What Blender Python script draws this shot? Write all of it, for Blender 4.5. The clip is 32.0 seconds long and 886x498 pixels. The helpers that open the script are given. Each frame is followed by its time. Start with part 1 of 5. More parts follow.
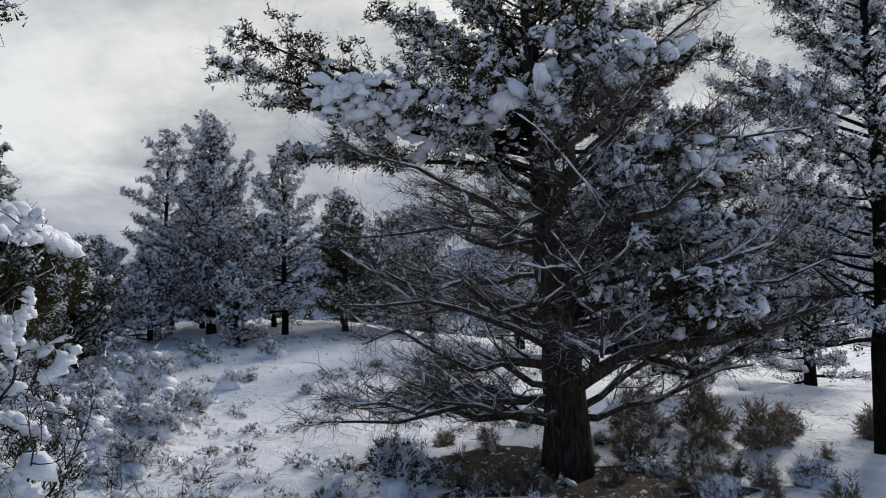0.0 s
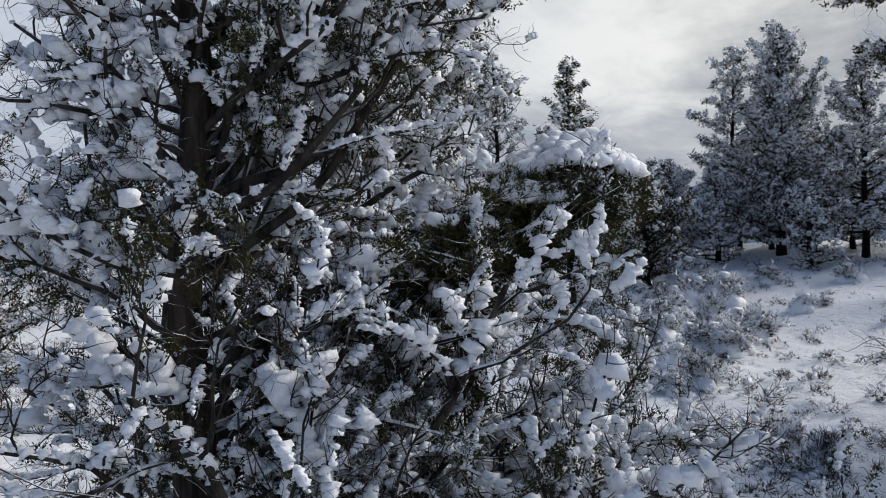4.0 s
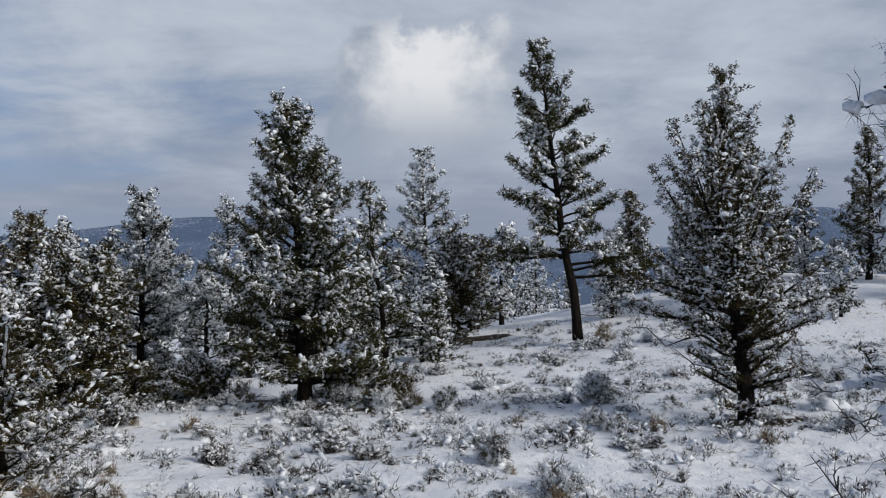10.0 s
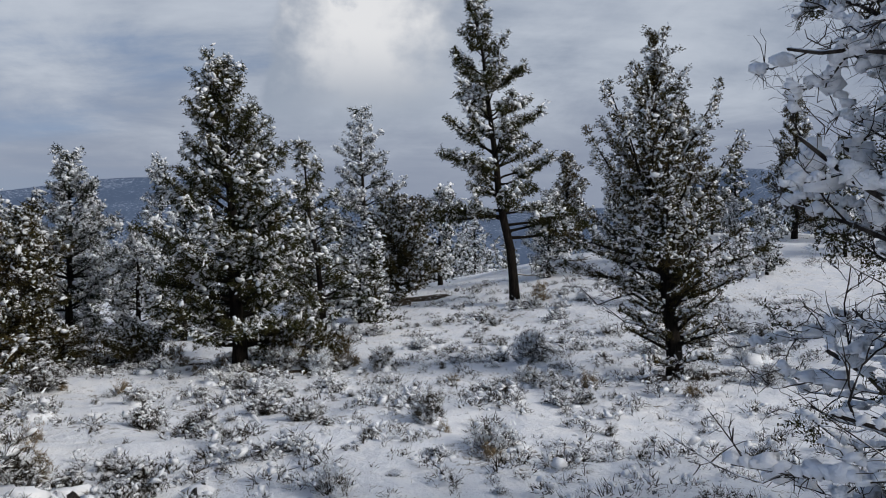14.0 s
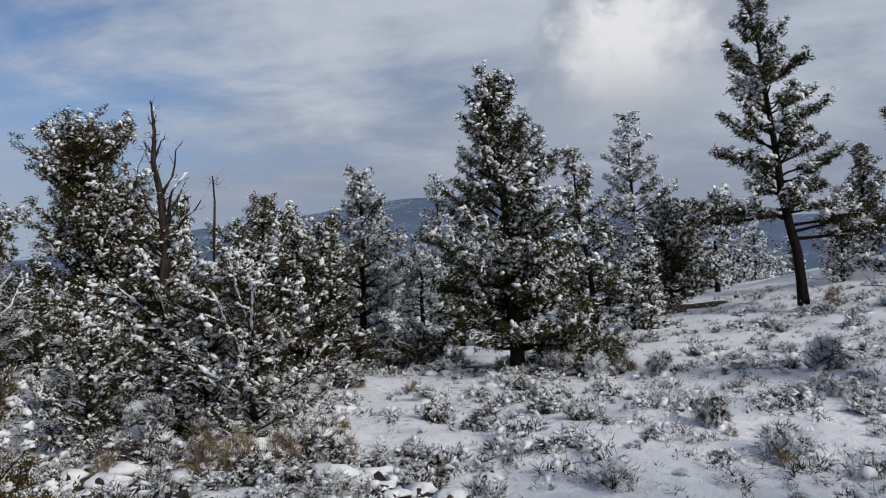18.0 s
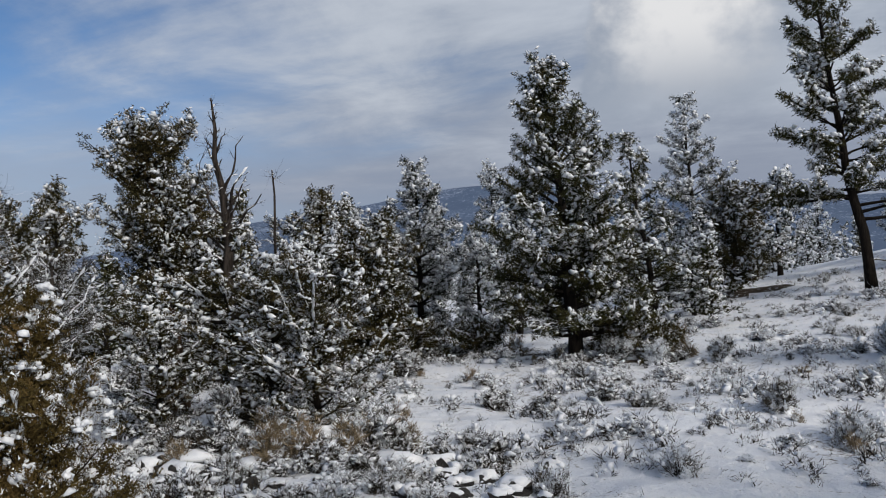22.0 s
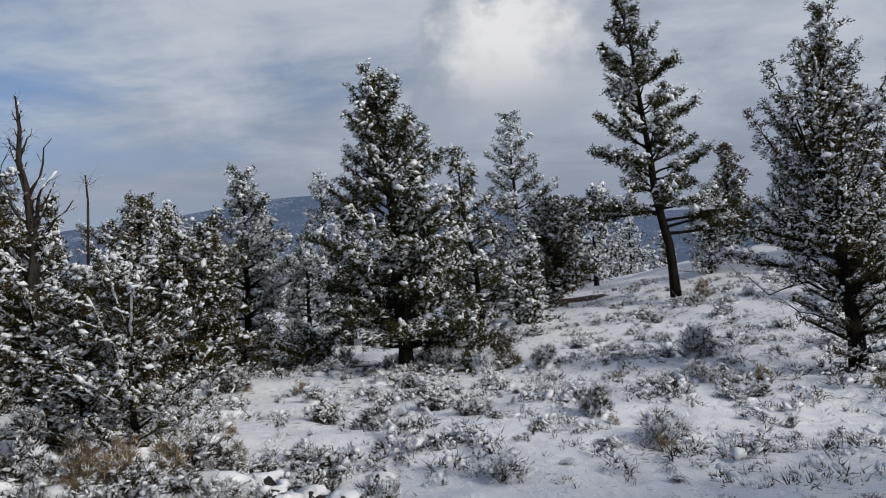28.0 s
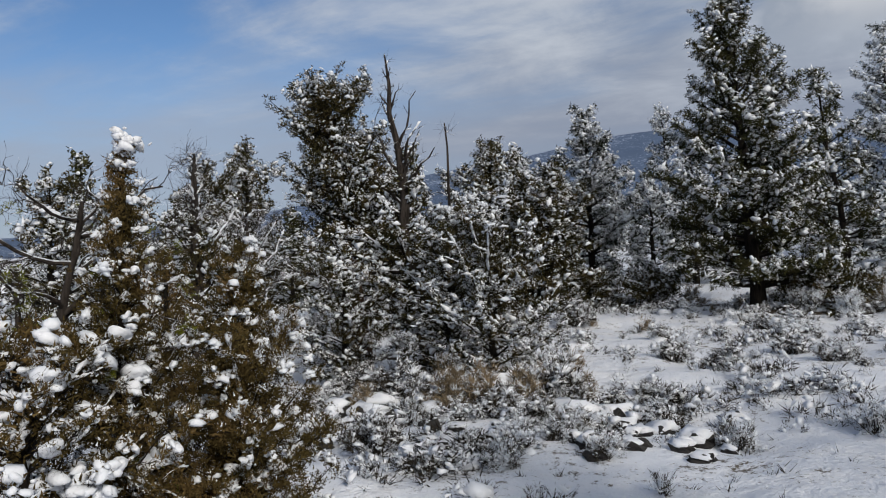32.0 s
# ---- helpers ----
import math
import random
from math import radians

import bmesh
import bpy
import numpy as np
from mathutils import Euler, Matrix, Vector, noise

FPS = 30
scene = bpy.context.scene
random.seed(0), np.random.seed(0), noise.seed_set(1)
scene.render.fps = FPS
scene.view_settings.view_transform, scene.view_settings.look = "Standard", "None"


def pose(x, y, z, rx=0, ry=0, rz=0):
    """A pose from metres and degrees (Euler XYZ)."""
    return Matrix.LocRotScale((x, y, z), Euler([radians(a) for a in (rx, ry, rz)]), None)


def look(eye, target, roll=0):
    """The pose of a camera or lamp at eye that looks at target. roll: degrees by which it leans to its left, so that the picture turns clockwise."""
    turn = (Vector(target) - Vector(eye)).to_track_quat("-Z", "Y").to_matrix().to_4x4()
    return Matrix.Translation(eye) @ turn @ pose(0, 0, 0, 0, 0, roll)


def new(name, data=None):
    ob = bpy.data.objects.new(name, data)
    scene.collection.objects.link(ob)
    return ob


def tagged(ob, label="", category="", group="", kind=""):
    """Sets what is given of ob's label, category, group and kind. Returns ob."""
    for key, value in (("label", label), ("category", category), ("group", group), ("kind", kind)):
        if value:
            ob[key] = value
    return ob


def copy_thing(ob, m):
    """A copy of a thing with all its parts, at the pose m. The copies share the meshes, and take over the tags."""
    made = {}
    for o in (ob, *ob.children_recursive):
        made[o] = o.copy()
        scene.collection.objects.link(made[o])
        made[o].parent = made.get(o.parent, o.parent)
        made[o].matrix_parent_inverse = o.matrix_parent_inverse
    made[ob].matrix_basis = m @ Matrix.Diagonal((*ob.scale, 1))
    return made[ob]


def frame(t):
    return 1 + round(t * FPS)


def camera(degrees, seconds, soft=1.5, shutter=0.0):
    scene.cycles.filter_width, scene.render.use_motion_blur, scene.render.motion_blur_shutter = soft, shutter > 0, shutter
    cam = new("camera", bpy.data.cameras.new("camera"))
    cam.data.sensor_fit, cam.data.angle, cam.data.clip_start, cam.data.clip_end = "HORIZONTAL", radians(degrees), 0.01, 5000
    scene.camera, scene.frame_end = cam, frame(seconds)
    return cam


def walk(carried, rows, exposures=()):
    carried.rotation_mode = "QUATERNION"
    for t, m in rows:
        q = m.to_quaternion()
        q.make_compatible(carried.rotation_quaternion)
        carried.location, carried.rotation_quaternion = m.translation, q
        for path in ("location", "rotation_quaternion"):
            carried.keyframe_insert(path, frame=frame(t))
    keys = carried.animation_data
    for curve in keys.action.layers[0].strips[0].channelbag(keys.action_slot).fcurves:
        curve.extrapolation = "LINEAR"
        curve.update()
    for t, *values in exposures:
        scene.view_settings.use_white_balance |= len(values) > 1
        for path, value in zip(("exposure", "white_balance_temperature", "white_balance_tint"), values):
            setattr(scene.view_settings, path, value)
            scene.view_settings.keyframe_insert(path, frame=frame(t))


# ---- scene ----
# ---------------------------------------------------------------- camera
cam = camera(56.58, 32.0, soft=1.0)

# seconds, x, y, z, heading (degrees to the right of +y), pitch up, lean to the right
STEPS = [
    (0, 0.323, -0.054, 1.740, 88.29, 6.08, 4.56),
    (0.5, 0.382, 0.022, 1.748, 84.34, 3.34, 5.23),
    (1, 0.418, -0.003, 1.753, 77.02, 1.50, 5.39),
    (1.5, 0.477, -0.112, 1.739, 71.31, 1.58, 5.41),
    (2, 0.449, -0.156, 1.735, 66.35, 2.05, 4.65),
    (2.5, 0.437, -0.148, 1.739, 60.95, 2.46, 3.83),
    (4.5, 0.311, 0.016, 1.714, 42.89, 2.84, 2.59),
    (5, 0.258, 0.136, 1.720, 32.83, 2.31, 2.67),
    (5.5, 0.147, 0.232, 1.728, 23.08, 1.68, 1.49),
    (6, 0.079, 0.262, 1.741, 11.65, 1.58, -0.55),
    (6.5, 0.030, 0.251, 1.736, 4.72, 1.62, -1.33),
    (7, 0.010, 0.243, 1.748, 1.90, 2.15, -1.35),
    (7.5, -0.012, 0.219, 1.749, 0.13, 3.66, -0.53),
    (8, -0.022, 0.215, 1.758, 0.06, 4.96, -0.17),
    (8.5, -0.021, 0.216, 1.758, 0.37, 4.95, -0.15),
    (9, -0.019, 0.222, 1.756, 0.64, 4.85, -0.06),
    (9.5, -0.024, 0.221, 1.744, 0.75, 4.60, 0.03),
    (10, -0.029, 0.220, 1.738, 0.87, 4.09, 0.05),
    (10.5, -0.058, 0.196, 1.731, 0.85, 3.02, -0.14),
    (11, -0.056, 0.164, 1.739, 0.13, 1.57, -0.38),
    (11.5, -0.049, 0.193, 1.729, -0.91, 0.70, -0.21),
    (12, -0.035, 0.163, 1.734, -0.91, 0.63, -0.09),
    (12.5, -0.020, 0.094, 1.744, -1.65, 0.70, -0.14),
    (13, 0.015, 0.112, 1.734, -4.14, 0.70, -0.01),
    (13.5, 0.031, 0.161, 1.747, -3.59, 0.81, -0.06),
    (14, 0.064, 0.230, 1.736, 5.00, 1.35, 0.43),
    (14.5, 0.118, 0.211, 1.752, 13.75, 1.19, 1.03),
    (16.5, -0.089, 0.109, 1.550, 4.10, 2.43, 0.97),
    (17, -0.035, 0.082, 1.583, -4.00, 2.42, 0.85),
    (17.5, -0.034, 0.074, 1.569, -10.02, 2.51, 1.00),
    (18, -0.037, 0.078, 1.568, -13.44, 2.51, 1.45),
    (18.5, -0.039, 0.074, 1.573, -15.10, 2.41, 1.81),
    (19, -0.020, 0.058, 1.564, -15.09, 2.19, 2.10),
    (19.5, -0.043, 0.056, 1.564, -14.97, 2.04, 2.16),
    (20, -0.041, 0.046, 1.562, -15.49, 1.88, 2.20),
    (20.5, -0.034, 0.037, 1.568, -16.24, 1.92, 2.10),
    (21, -0.040, 0.025, 1.570, -16.16, 1.95, 1.99),
    (21.5, -0.049, 0.019, 1.575, -16.28, 1.85, 2.05),
    (22, -0.060, 0.020, 1.571, -17.25, 1.84, 2.41),
    (22.5, -0.060, 0.004, 1.572, -19.29, 1.79, 2.52),
    (23, -0.059, 0.007, 1.563, -19.64, 1.87, 2.47),
    (23.5, -0.067, 0.006, 1.573, -19.38, 1.78, 2.41),
    (24, -0.062, 0.039, 1.578, -18.79, 1.78, 2.25),
    (24.5, -0.040, 0.051, 1.577, -14.24, 1.77, 2.56),
    (25, -0.042, 0.055, 1.577, -10.21, 1.70, 2.77),
    (25.5, -0.030, 0.055, 1.583, -8.46, 1.77, 2.66),
    (26, -0.039, 0.055, 1.584, -7.38, 1.70, 2.82),
    (26.5, -0.039, 0.056, 1.580, -7.07, 1.79, 3.05),
    (28.5, -0.090, 0.074, 1.575, -5.23, 2.13, 2.48),
    (29, -0.097, 0.059, 1.571, -8.56, 2.22, 2.32),
    (29.5, -0.124, 0.029, 1.568, -17.46, 2.22, 2.36),
    (30, -0.129, 0.022, 1.562, -21.22, 0.99, 2.45),
    (30.5, -0.130, 0.004, 1.568, -23.67, -0.42, 2.35),
    (31, -0.133, -0.016, 1.569, -26.37, -0.85, 2.38),
    (31.5, -0.126, -0.038, 1.575, -28.86, -1.00, 2.91),
    (32, -0.117, -0.043, 1.572, -28.99, -1.05, 3.13),
]


def stance(x, y, z, heading, pitch, lean):
    h, p = radians(heading), radians(pitch)
    ahead = Vector((math.sin(h) * math.cos(p), math.cos(h) * math.cos(p), math.sin(p)))
    return look((x, y, z), Vector((x, y, z)) + ahead, -lean)


walk(cam, [(t, stance(*s)) for t, *s in STEPS],
     exposures=[(0.0, 0.24, 6550, 10), (1.0, 0.48, 6720, 10), (2.5, 0.46, 6680, 10), (5.0, 0.20, 6550, 10), (6.0, 0.34, 6500, 10), (7.0, 0.09, 6420, 10), (12.0, 0.02, 6500, 10), (32.0, 0.02, 6600, 10)])

# ---------------------------------------------------------------- sky and sun
SUN_AZ, SUN_EL = 127.0, 30.0      # heading and height of the veiled sun


def make_world():
    w = bpy.data.worlds.new("sky")
    scene.world = w
    w.use_nodes = True
    nt = w.node_tree
    nt.nodes.clear()
    N, L = nt.nodes.new, nt.links.new

    def put(sock, v):
        if isinstance(v, bpy.types.NodeSocket):
            L(v, sock)
        else:
            sock.default_value = v

    def m(op, a, b=0.0, c=0.0, clamp=False):
        n = N("ShaderNodeMath")
        n.operation, n.use_clamp = op, clamp
        for i, v in enumerate((a, b, c)):
            put(n.inputs[i], v)
        return n.outputs[0]

    def ramp(v, lo, hi):
        n = N("ShaderNodeMapRange")
        n.interpolation_type = "SMOOTHSTEP"
        put(n.inputs[0], v)
        n.inputs[1].default_value, n.inputs[2].default_value = lo, hi
        return n.outputs[0]

    def mix(f, a, b):
        n = N("ShaderNodeMix")
        n.data_type = "RGBA"
        put(n.inputs[0], f)
        for i, v in ((6, a), (7, b)):
            put(n.inputs[i], v if isinstance(v, bpy.types.NodeSocket) else (*v, 1))
        return n.outputs[2]

    def noise_at(vec, scale, detail, rough, dist=0.0):
        n = N("ShaderNodeTexNoise")
        L(vec, n.inputs["Vector"])
        n.inputs["Scale"].default_value, n.inputs["Detail"].default_value = scale, detail
        n.inputs["Roughness"].default_value, n.inputs["Distortion"].default_value = rough, dist
        return n.outputs["Fac"]

    def combine(x, y, z):
        n = N("ShaderNodeCombineXYZ")
        for i, v in enumerate((x, y, z)):
            put(n.inputs[i], v)
        return n.outputs[0]

    tc = N("ShaderNodeTexCoord")
    sep = N("ShaderNodeSeparateXYZ")
    L(tc.outputs["Generated"], sep.inputs[0])
    x, y, z = sep.outputs
    up = m("MAXIMUM", z, 0.0)
    over = m("ADD", up, 0.16)
    flat = combine(m("DIVIDE", x, over), m("DIVIDE", y, over), 0.3)
    streak = combine(m("MULTIPLY", m("DIVIDE", x, over), 0.55), m("MULTIPLY", m("DIVIDE", y, over), 1.5), 2.0)

    sky = N("ShaderNodeTexSky")
    sky.sky_type, sky.sun_disc = "NISHITA", False
    sky.sun_elevation, sky.sun_rotation = radians(SUN_EL), radians(SUN_AZ)
    sky.altitude, sky.air_density, sky.dust_density = 1200, 1.0, 0.2
    blue = N("ShaderNodeVectorMath")
    blue.operation = "MULTIPLY"
    L(sky.outputs[0], blue.inputs[0])
    blue.inputs[1].default_value = (0.051, 0.068, 0.087)

    heading = N("ShaderNodeMath")
    heading.operation = "ARCTAN2"
    L(x, heading.inputs[0]), L(y, heading.inputs[1])
    az = m("MULTIPLY", heading.outputs[0], 57.2958)
    el = m("MULTIPLY", m("ARCSINE", z), 57.2958)

    # layered cloud sheet: closed in the east, broken in the west
    n1 = noise_at(streak, 0.75, 9, 0.58, 0.25)
    n2 = noise_at(flat, 1.9, 8, 0.6, 0.3)
    east = ramp(az, -62, 22)
    cover = ramp(m("ADD", m("MULTIPLY", n1, 0.8), m("ADD", m("MULTIPLY", n2, 0.35), m("MULTIPLY", east, 0.30))), 0.52, 0.83)
    tone = m("ADD", m("MULTIPLY", n1, 0.55), m("MULTIPLY", n2, 0.45))
    cloud = mix(ramp(tone, 0.33, 0.66), (0.205, 0.255, 0.35), (0.50, 0.55, 0.63))
    # brighter, neutral veil towards the sun
    sunward = ramp(az, 28, 75)
    bright = mix(ramp(tone, 0.36, 0.6), (0.30, 0.32, 0.35), (0.74, 0.75, 0.74))
    cloud = mix(sunward, cloud, bright)
    colour = mix(cover, blue.outputs[0], cloud)

    # grey bank low over the hills
    low = m("MULTIPLY", ramp(m("ADD", el, m("MULTIPLY", n2, 9)), 19, 10), 0.88)
    bank = mix(sunward, mix(ramp(az, -50, -15), (0.33, 0.385, 0.49), (0.25, 0.29, 0.38)), (0.27, 0.30, 0.36))
    colour = mix(low, colour, bank)

    # one cumulus with a crisp, shaded western side and a bright crown
    puffs = noise_at(combine(m("MULTIPLY", az, 0.1), m("MULTIPLY", el, 0.12), 0.0), 3.2, 7, 0.55)
    wob = m("MULTIPLY", m("SUBTRACT", puffs, 0.5), 9.5)
    edge = m("ADD", m("ADD", az, m("MULTIPLY", wob, 0.30)), m("MULTIPLY", el, -0.24))
    wx = m("ADD", az, wob)
    top = ramp(m("ADD", el, m("MULTIPLY", wob, 0.6)), 19.6, 18.2)
    body = m("MULTIPLY", m("MULTIPLY", ramp(edge, -10.7, -9.9), ramp(wx, 10, 1)), top)
    head = m("MULTIPLY", m("MULTIPLY", ramp(wx, -7.4, -1.5), ramp(wx, 8.0, 0.5)), ramp(el, 9.5, 16.5))
    puff = mix(head, (0.30, 0.35, 0.435), (0.74, 0.75, 0.77))
    colour = mix(m("MULTIPLY", body, ramp(m("ADD", el, m("MULTIPLY", wob, 0.5)), 8.5, 12.0)), colour, puff)

    bg = N("ShaderNodeBackground")
    L(colour, bg.inputs[0])
    bg.inputs[1].default_value = 1.0
    out = N("ShaderNodeOutputWorld")
    L(bg.outputs[0], out.inputs[0])


make_world()
sun = new("sun", bpy.data.lights.new("sun", "SUN"))
sun.data.energy, sun.data.angle, sun.data.color = 2.15, radians(9), (1.0, 0.95, 0.88)
a, e = radians(SUN_AZ), radians(SUN_EL)
sun.matrix_world = look((40 * math.sin(a) * math.cos(e), 40 * math.cos(a) * math.cos(e), 40 * math.sin(e)), (0, 0, 0))

# ---------------------------------------------------------------- materials
def material(name, build, rough=0.8):
    mt = bpy.data.materials.new(name)
    mt.use_nodes = True
    nt = mt.node_tree
    bsdf = nt.nodes["Principled BSDF"]
    bsdf.inputs["Roughness"].default_value = rough
    bsdf.inputs["Specular IOR Level"].default_value = 0.25
    build(nt, bsdf)
    return mt


def node(nt, kind, **given):
    n = nt.nodes.new("ShaderNode" + kind)
    for k, v in given.items():
        if isinstance(v, bpy.types.NodeSocket):
            nt.links.new(v, n.inputs[k])
        else:
            n.inputs[k].default_value = v
    return n


def noise_node(nt, vec, scale, detail=4.0, rough=0.55):
    n = node(nt, "TexNoise", Scale=scale, Detail=detail, Roughness=rough)
    nt.links.new(vec, n.inputs["Vector"])
    return n.outputs["Fac"]


def smooth_step(nt, v, lo, hi):
    n = nt.nodes.new("ShaderNodeMapRange")
    n.interpolation_type = "SMOOTHSTEP"
    nt.links.new(v, n.inputs[0])
    n.inputs[1].default_value, n.inputs[2].default_value = lo, hi
    return n.outputs[0]


def sum_of(nt, a, b, op="ADD"):
    n = nt.nodes.new("ShaderNodeMath")
    n.operation = op
    for i, v in enumerate((a, b)):
        if isinstance(v, bpy.types.NodeSocket):
            nt.links.new(v, n.inputs[i])
        else:
            n.inputs[i].default_value = v
    return n.outputs[0]


def blend(nt, fac, a, b):
    n = nt.nodes.new("ShaderNodeMix")
    n.data_type = "RGBA"
    for i, v in ((0, fac), (6, a), (7, b)):
        if isinstance(v, bpy.types.NodeSocket):
            nt.links.new(v, n.inputs[i])
        elif i == 0:
            n.inputs[0].default_value = v
        else:
            n.inputs[i].default_value = (*v, 1)
    return n.outputs[2]


def bump(nt, bsdf, height, dist, strength=1.0):
    n = node(nt, "Bump", Strength=strength, Distance=dist, Height=height)
    nt.links.new(n.outputs[0], bsdf.inputs["Normal"])


def place_coord(nt):
    return nt.nodes.new("ShaderNodeNewGeometry").outputs["Position"]


def upward(nt):
    g = nt.nodes.new("ShaderNodeNewGeometry")
    s = nt.nodes.new("ShaderNodeSeparateXYZ")
    nt.links.new(g.outputs["True Normal"], s.inputs[0])
    return s.outputs[2]


def island(nt):
    return nt.nodes.new("ShaderNodeNewGeometry").outputs["Random Per Island"]


SNOW = (0.82, 0.85, 0.89)


def snow_build(nt, b):
    p = place_coord(nt)
    c = blend(nt, smooth_step(nt, noise_node(nt, p, 6, 3), 0.35, 0.7), (0.80, 0.83, 0.88), (0.88, 0.89, 0.92))
    nt.links.new(c, b.inputs["Base Color"])
    h = sum_of(nt, noise_node(nt, p, 34, 4), sum_of(nt, noise_node(nt, p, 160, 2), 0.4, "MULTIPLY"))
    bump(nt, b, h, 0.012, 0.6)


def ground_build(nt, b):
    p = place_coord(nt)
    patch = noise_node(nt, p, 0.55, 4, 0.6)
    fleck = noise_node(nt, p, 9.0, 5, 0.7)
    fine = noise_node(nt, p, 42.0, 3, 0.7)
    litter = sum_of(nt, sum_of(nt, sum_of(nt, patch, 0.5, "MULTIPLY"), sum_of(nt, fleck, 0.62, "MULTIPLY")), sum_of(nt, fine, 0.32, "MULTIPLY"))
    mask = smooth_step(nt, litter, 0.79, 0.87)
    white = blend(nt, smooth_step(nt, noise_node(nt, p, 2.2, 4), 0.35, 0.7), (0.78, 0.81, 0.87), (0.87, 0.88, 0.91))
    dirt = blend(nt, fine, (0.05, 0.042, 0.034), (0.20, 0.165, 0.12))
    nt.links.new(blend(nt, mask, white, dirt), b.inputs["Base Color"])
    h = sum_of(nt, sum_of(nt, noise_node(nt, p, 5.0, 5, 0.6), 1.0, "MULTIPLY"), sum_of(nt, noise_node(nt, p, 30, 3), 0.25, "MULTIPLY"))
    bump(nt, b, h, 0.07, 0.9)


def bark_build(dark, light, dusting):
    def build(nt, b):
        tc = nt.nodes.new("ShaderNodeTexCoord").outputs["Object"]
        mp = node(nt, "Mapping", Scale=(14, 14, 2.2), Vector=tc)
        g = noise_node(nt, mp.outputs[0], 1.6, 6, 0.65)
        wood = blend(nt, smooth_step(nt, g, 0.3, 0.72), dark, light)
        if dusting:
            s = sum_of(nt, upward(nt), sum_of(nt, noise_node(nt, tc, 7, 3), 0.9, "MULTIPLY"))
            wood = blend(nt, smooth_step(nt, s, 1.10 - dusting, 1.32 - dusting), wood, SNOW)
        nt.links.new(wood, b.inputs["Base Color"])
        b.inputs["Specular IOR Level"].default_value = 0.06
        bump(nt, b, g, 0.03, 0.8)
    return build


def leaf_build(dark, light, tips, bare):
    """Leaves of mixed tone; snow holds on them in patches, the more the lower bare is."""
    def build(nt, b):
        i = island(nt)
        p = place_coord(nt)
        big = noise_node(nt, p, 2.4, 3)
        c = blend(nt, i, dark, light)
        c = blend(nt, sum_of(nt, smooth_step(nt, big, 0.45, 0.68), 0.6, "MULTIPLY"), c, tips)
        k = sum_of(nt, sum_of(nt, i, 7.31, "MULTIPLY"), 1.0, "MODULO")
        wide = sum_of(nt, noise_node(nt, p, 1.5, 2.0), 0.38, "MULTIPLY")
        hold = sum_of(nt, sum_of(nt, noise_node(nt, p, 8.5, 2.0), 0.95, "MULTIPLY"), sum_of(nt, k, 0.10, "MULTIPLY"))
        hold = sum_of(nt, hold, sum_of(nt, wide, -0.215))
        c = blend(nt, smooth_step(nt, hold, bare, bare + 0.02), c, SNOW)
        nt.links.new(c, b.inputs["Base Color"])
        b.inputs["Specular IOR Level"].default_value = 0.04
    return build


def rock_build(nt, b):
    p = place_coord(nt)
    g = noise_node(nt, p, 11, 6, 0.65)
    c = blend(nt, smooth_step(nt, g, 0.3, 0.7), (0.012, 0.0115, 0.012), (0.050, 0.046, 0.043))
    nt.links.new(c, b.inputs["Base Color"])
    bump(nt, b, g, 0.03)


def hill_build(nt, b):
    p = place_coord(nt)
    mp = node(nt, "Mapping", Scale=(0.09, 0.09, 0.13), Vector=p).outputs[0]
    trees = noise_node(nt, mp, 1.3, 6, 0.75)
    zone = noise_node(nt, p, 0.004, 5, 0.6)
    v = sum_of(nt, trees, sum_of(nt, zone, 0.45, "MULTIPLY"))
    # distance haze is painted in: both forest and snow take a blue tone
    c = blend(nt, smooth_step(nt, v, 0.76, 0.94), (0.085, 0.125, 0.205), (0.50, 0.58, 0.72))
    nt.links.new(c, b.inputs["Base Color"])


M_SNOW = material("snow", snow_build, 0.65)
M_GROUND = material("snowy_ground", ground_build, 0.75)
M_BARK = material("juniper_bark", bark_build((0.005, 0.0045, 0.004), (0.022, 0.018, 0.015), 0.0), 0.9)
M_TRUNK = material("old_grey_bark", bark_build((0.016, 0.013, 0.011), (0.085, 0.068, 0.056), 0.0), 0.9)
M_LIMB = material("snow_dusted_bark", bark_build((0.008, 0.007, 0.006), (0.045, 0.038, 0.033), 0.10), 0.9)
M_REDBARK = material("reddish_bark", bark_build((0.030, 0.018, 0.012), (0.14, 0.085, 0.055), 0.0), 0.9)
M_DEAD = material("weathered_deadwood", bark_build((0.014, 0.012, 0.011), (0.085, 0.073, 0.062), 0.20), 0.9)
M_SNAG = material("dark_snag_wood", bark_build((0.012, 0.010, 0.009), (0.070, 0.058, 0.050), 0.06), 0.9)
M_GREYTWIG = material("snowy_grey_twigs", bark_build((0.014, 0.012, 0.011), (0.080, 0.068, 0.060), 0.08), 0.9)
M_PINE = material("pine_needles", leaf_build((0.009, 0.010, 0.004), (0.062, 0.064, 0.026), (0.080, 0.063, 0.027), 0.65), 0.85)
M_JUN = material("juniper_scales", leaf_build((0.009, 0.009, 0.004), (0.074, 0.064, 0.026), (0.100, 0.070, 0.032), 0.645), 0.85)
M_BROWN = material("bronzed_juniper", leaf_build((0.028, 0.020, 0.007), (0.125, 0.092, 0.034), (0.145, 0.090, 0.036), 0.64), 0.85)
M_OLIVE = material("olive_juniper", leaf_build((0.014, 0.016, 0.007), (0.062, 0.062, 0.024), (0.072, 0.060, 0.028), 0.62), 0.85)
# frosted and also lightened, to brighten the east-side trees that stand in shade
M_HOAR_LIT = material("frosted_needles_lightened", leaf_build((0.014, 0.014, 0.010), (0.060, 0.056, 0.040), (0.095, 0.078, 0.056), 0.51), 0.85)
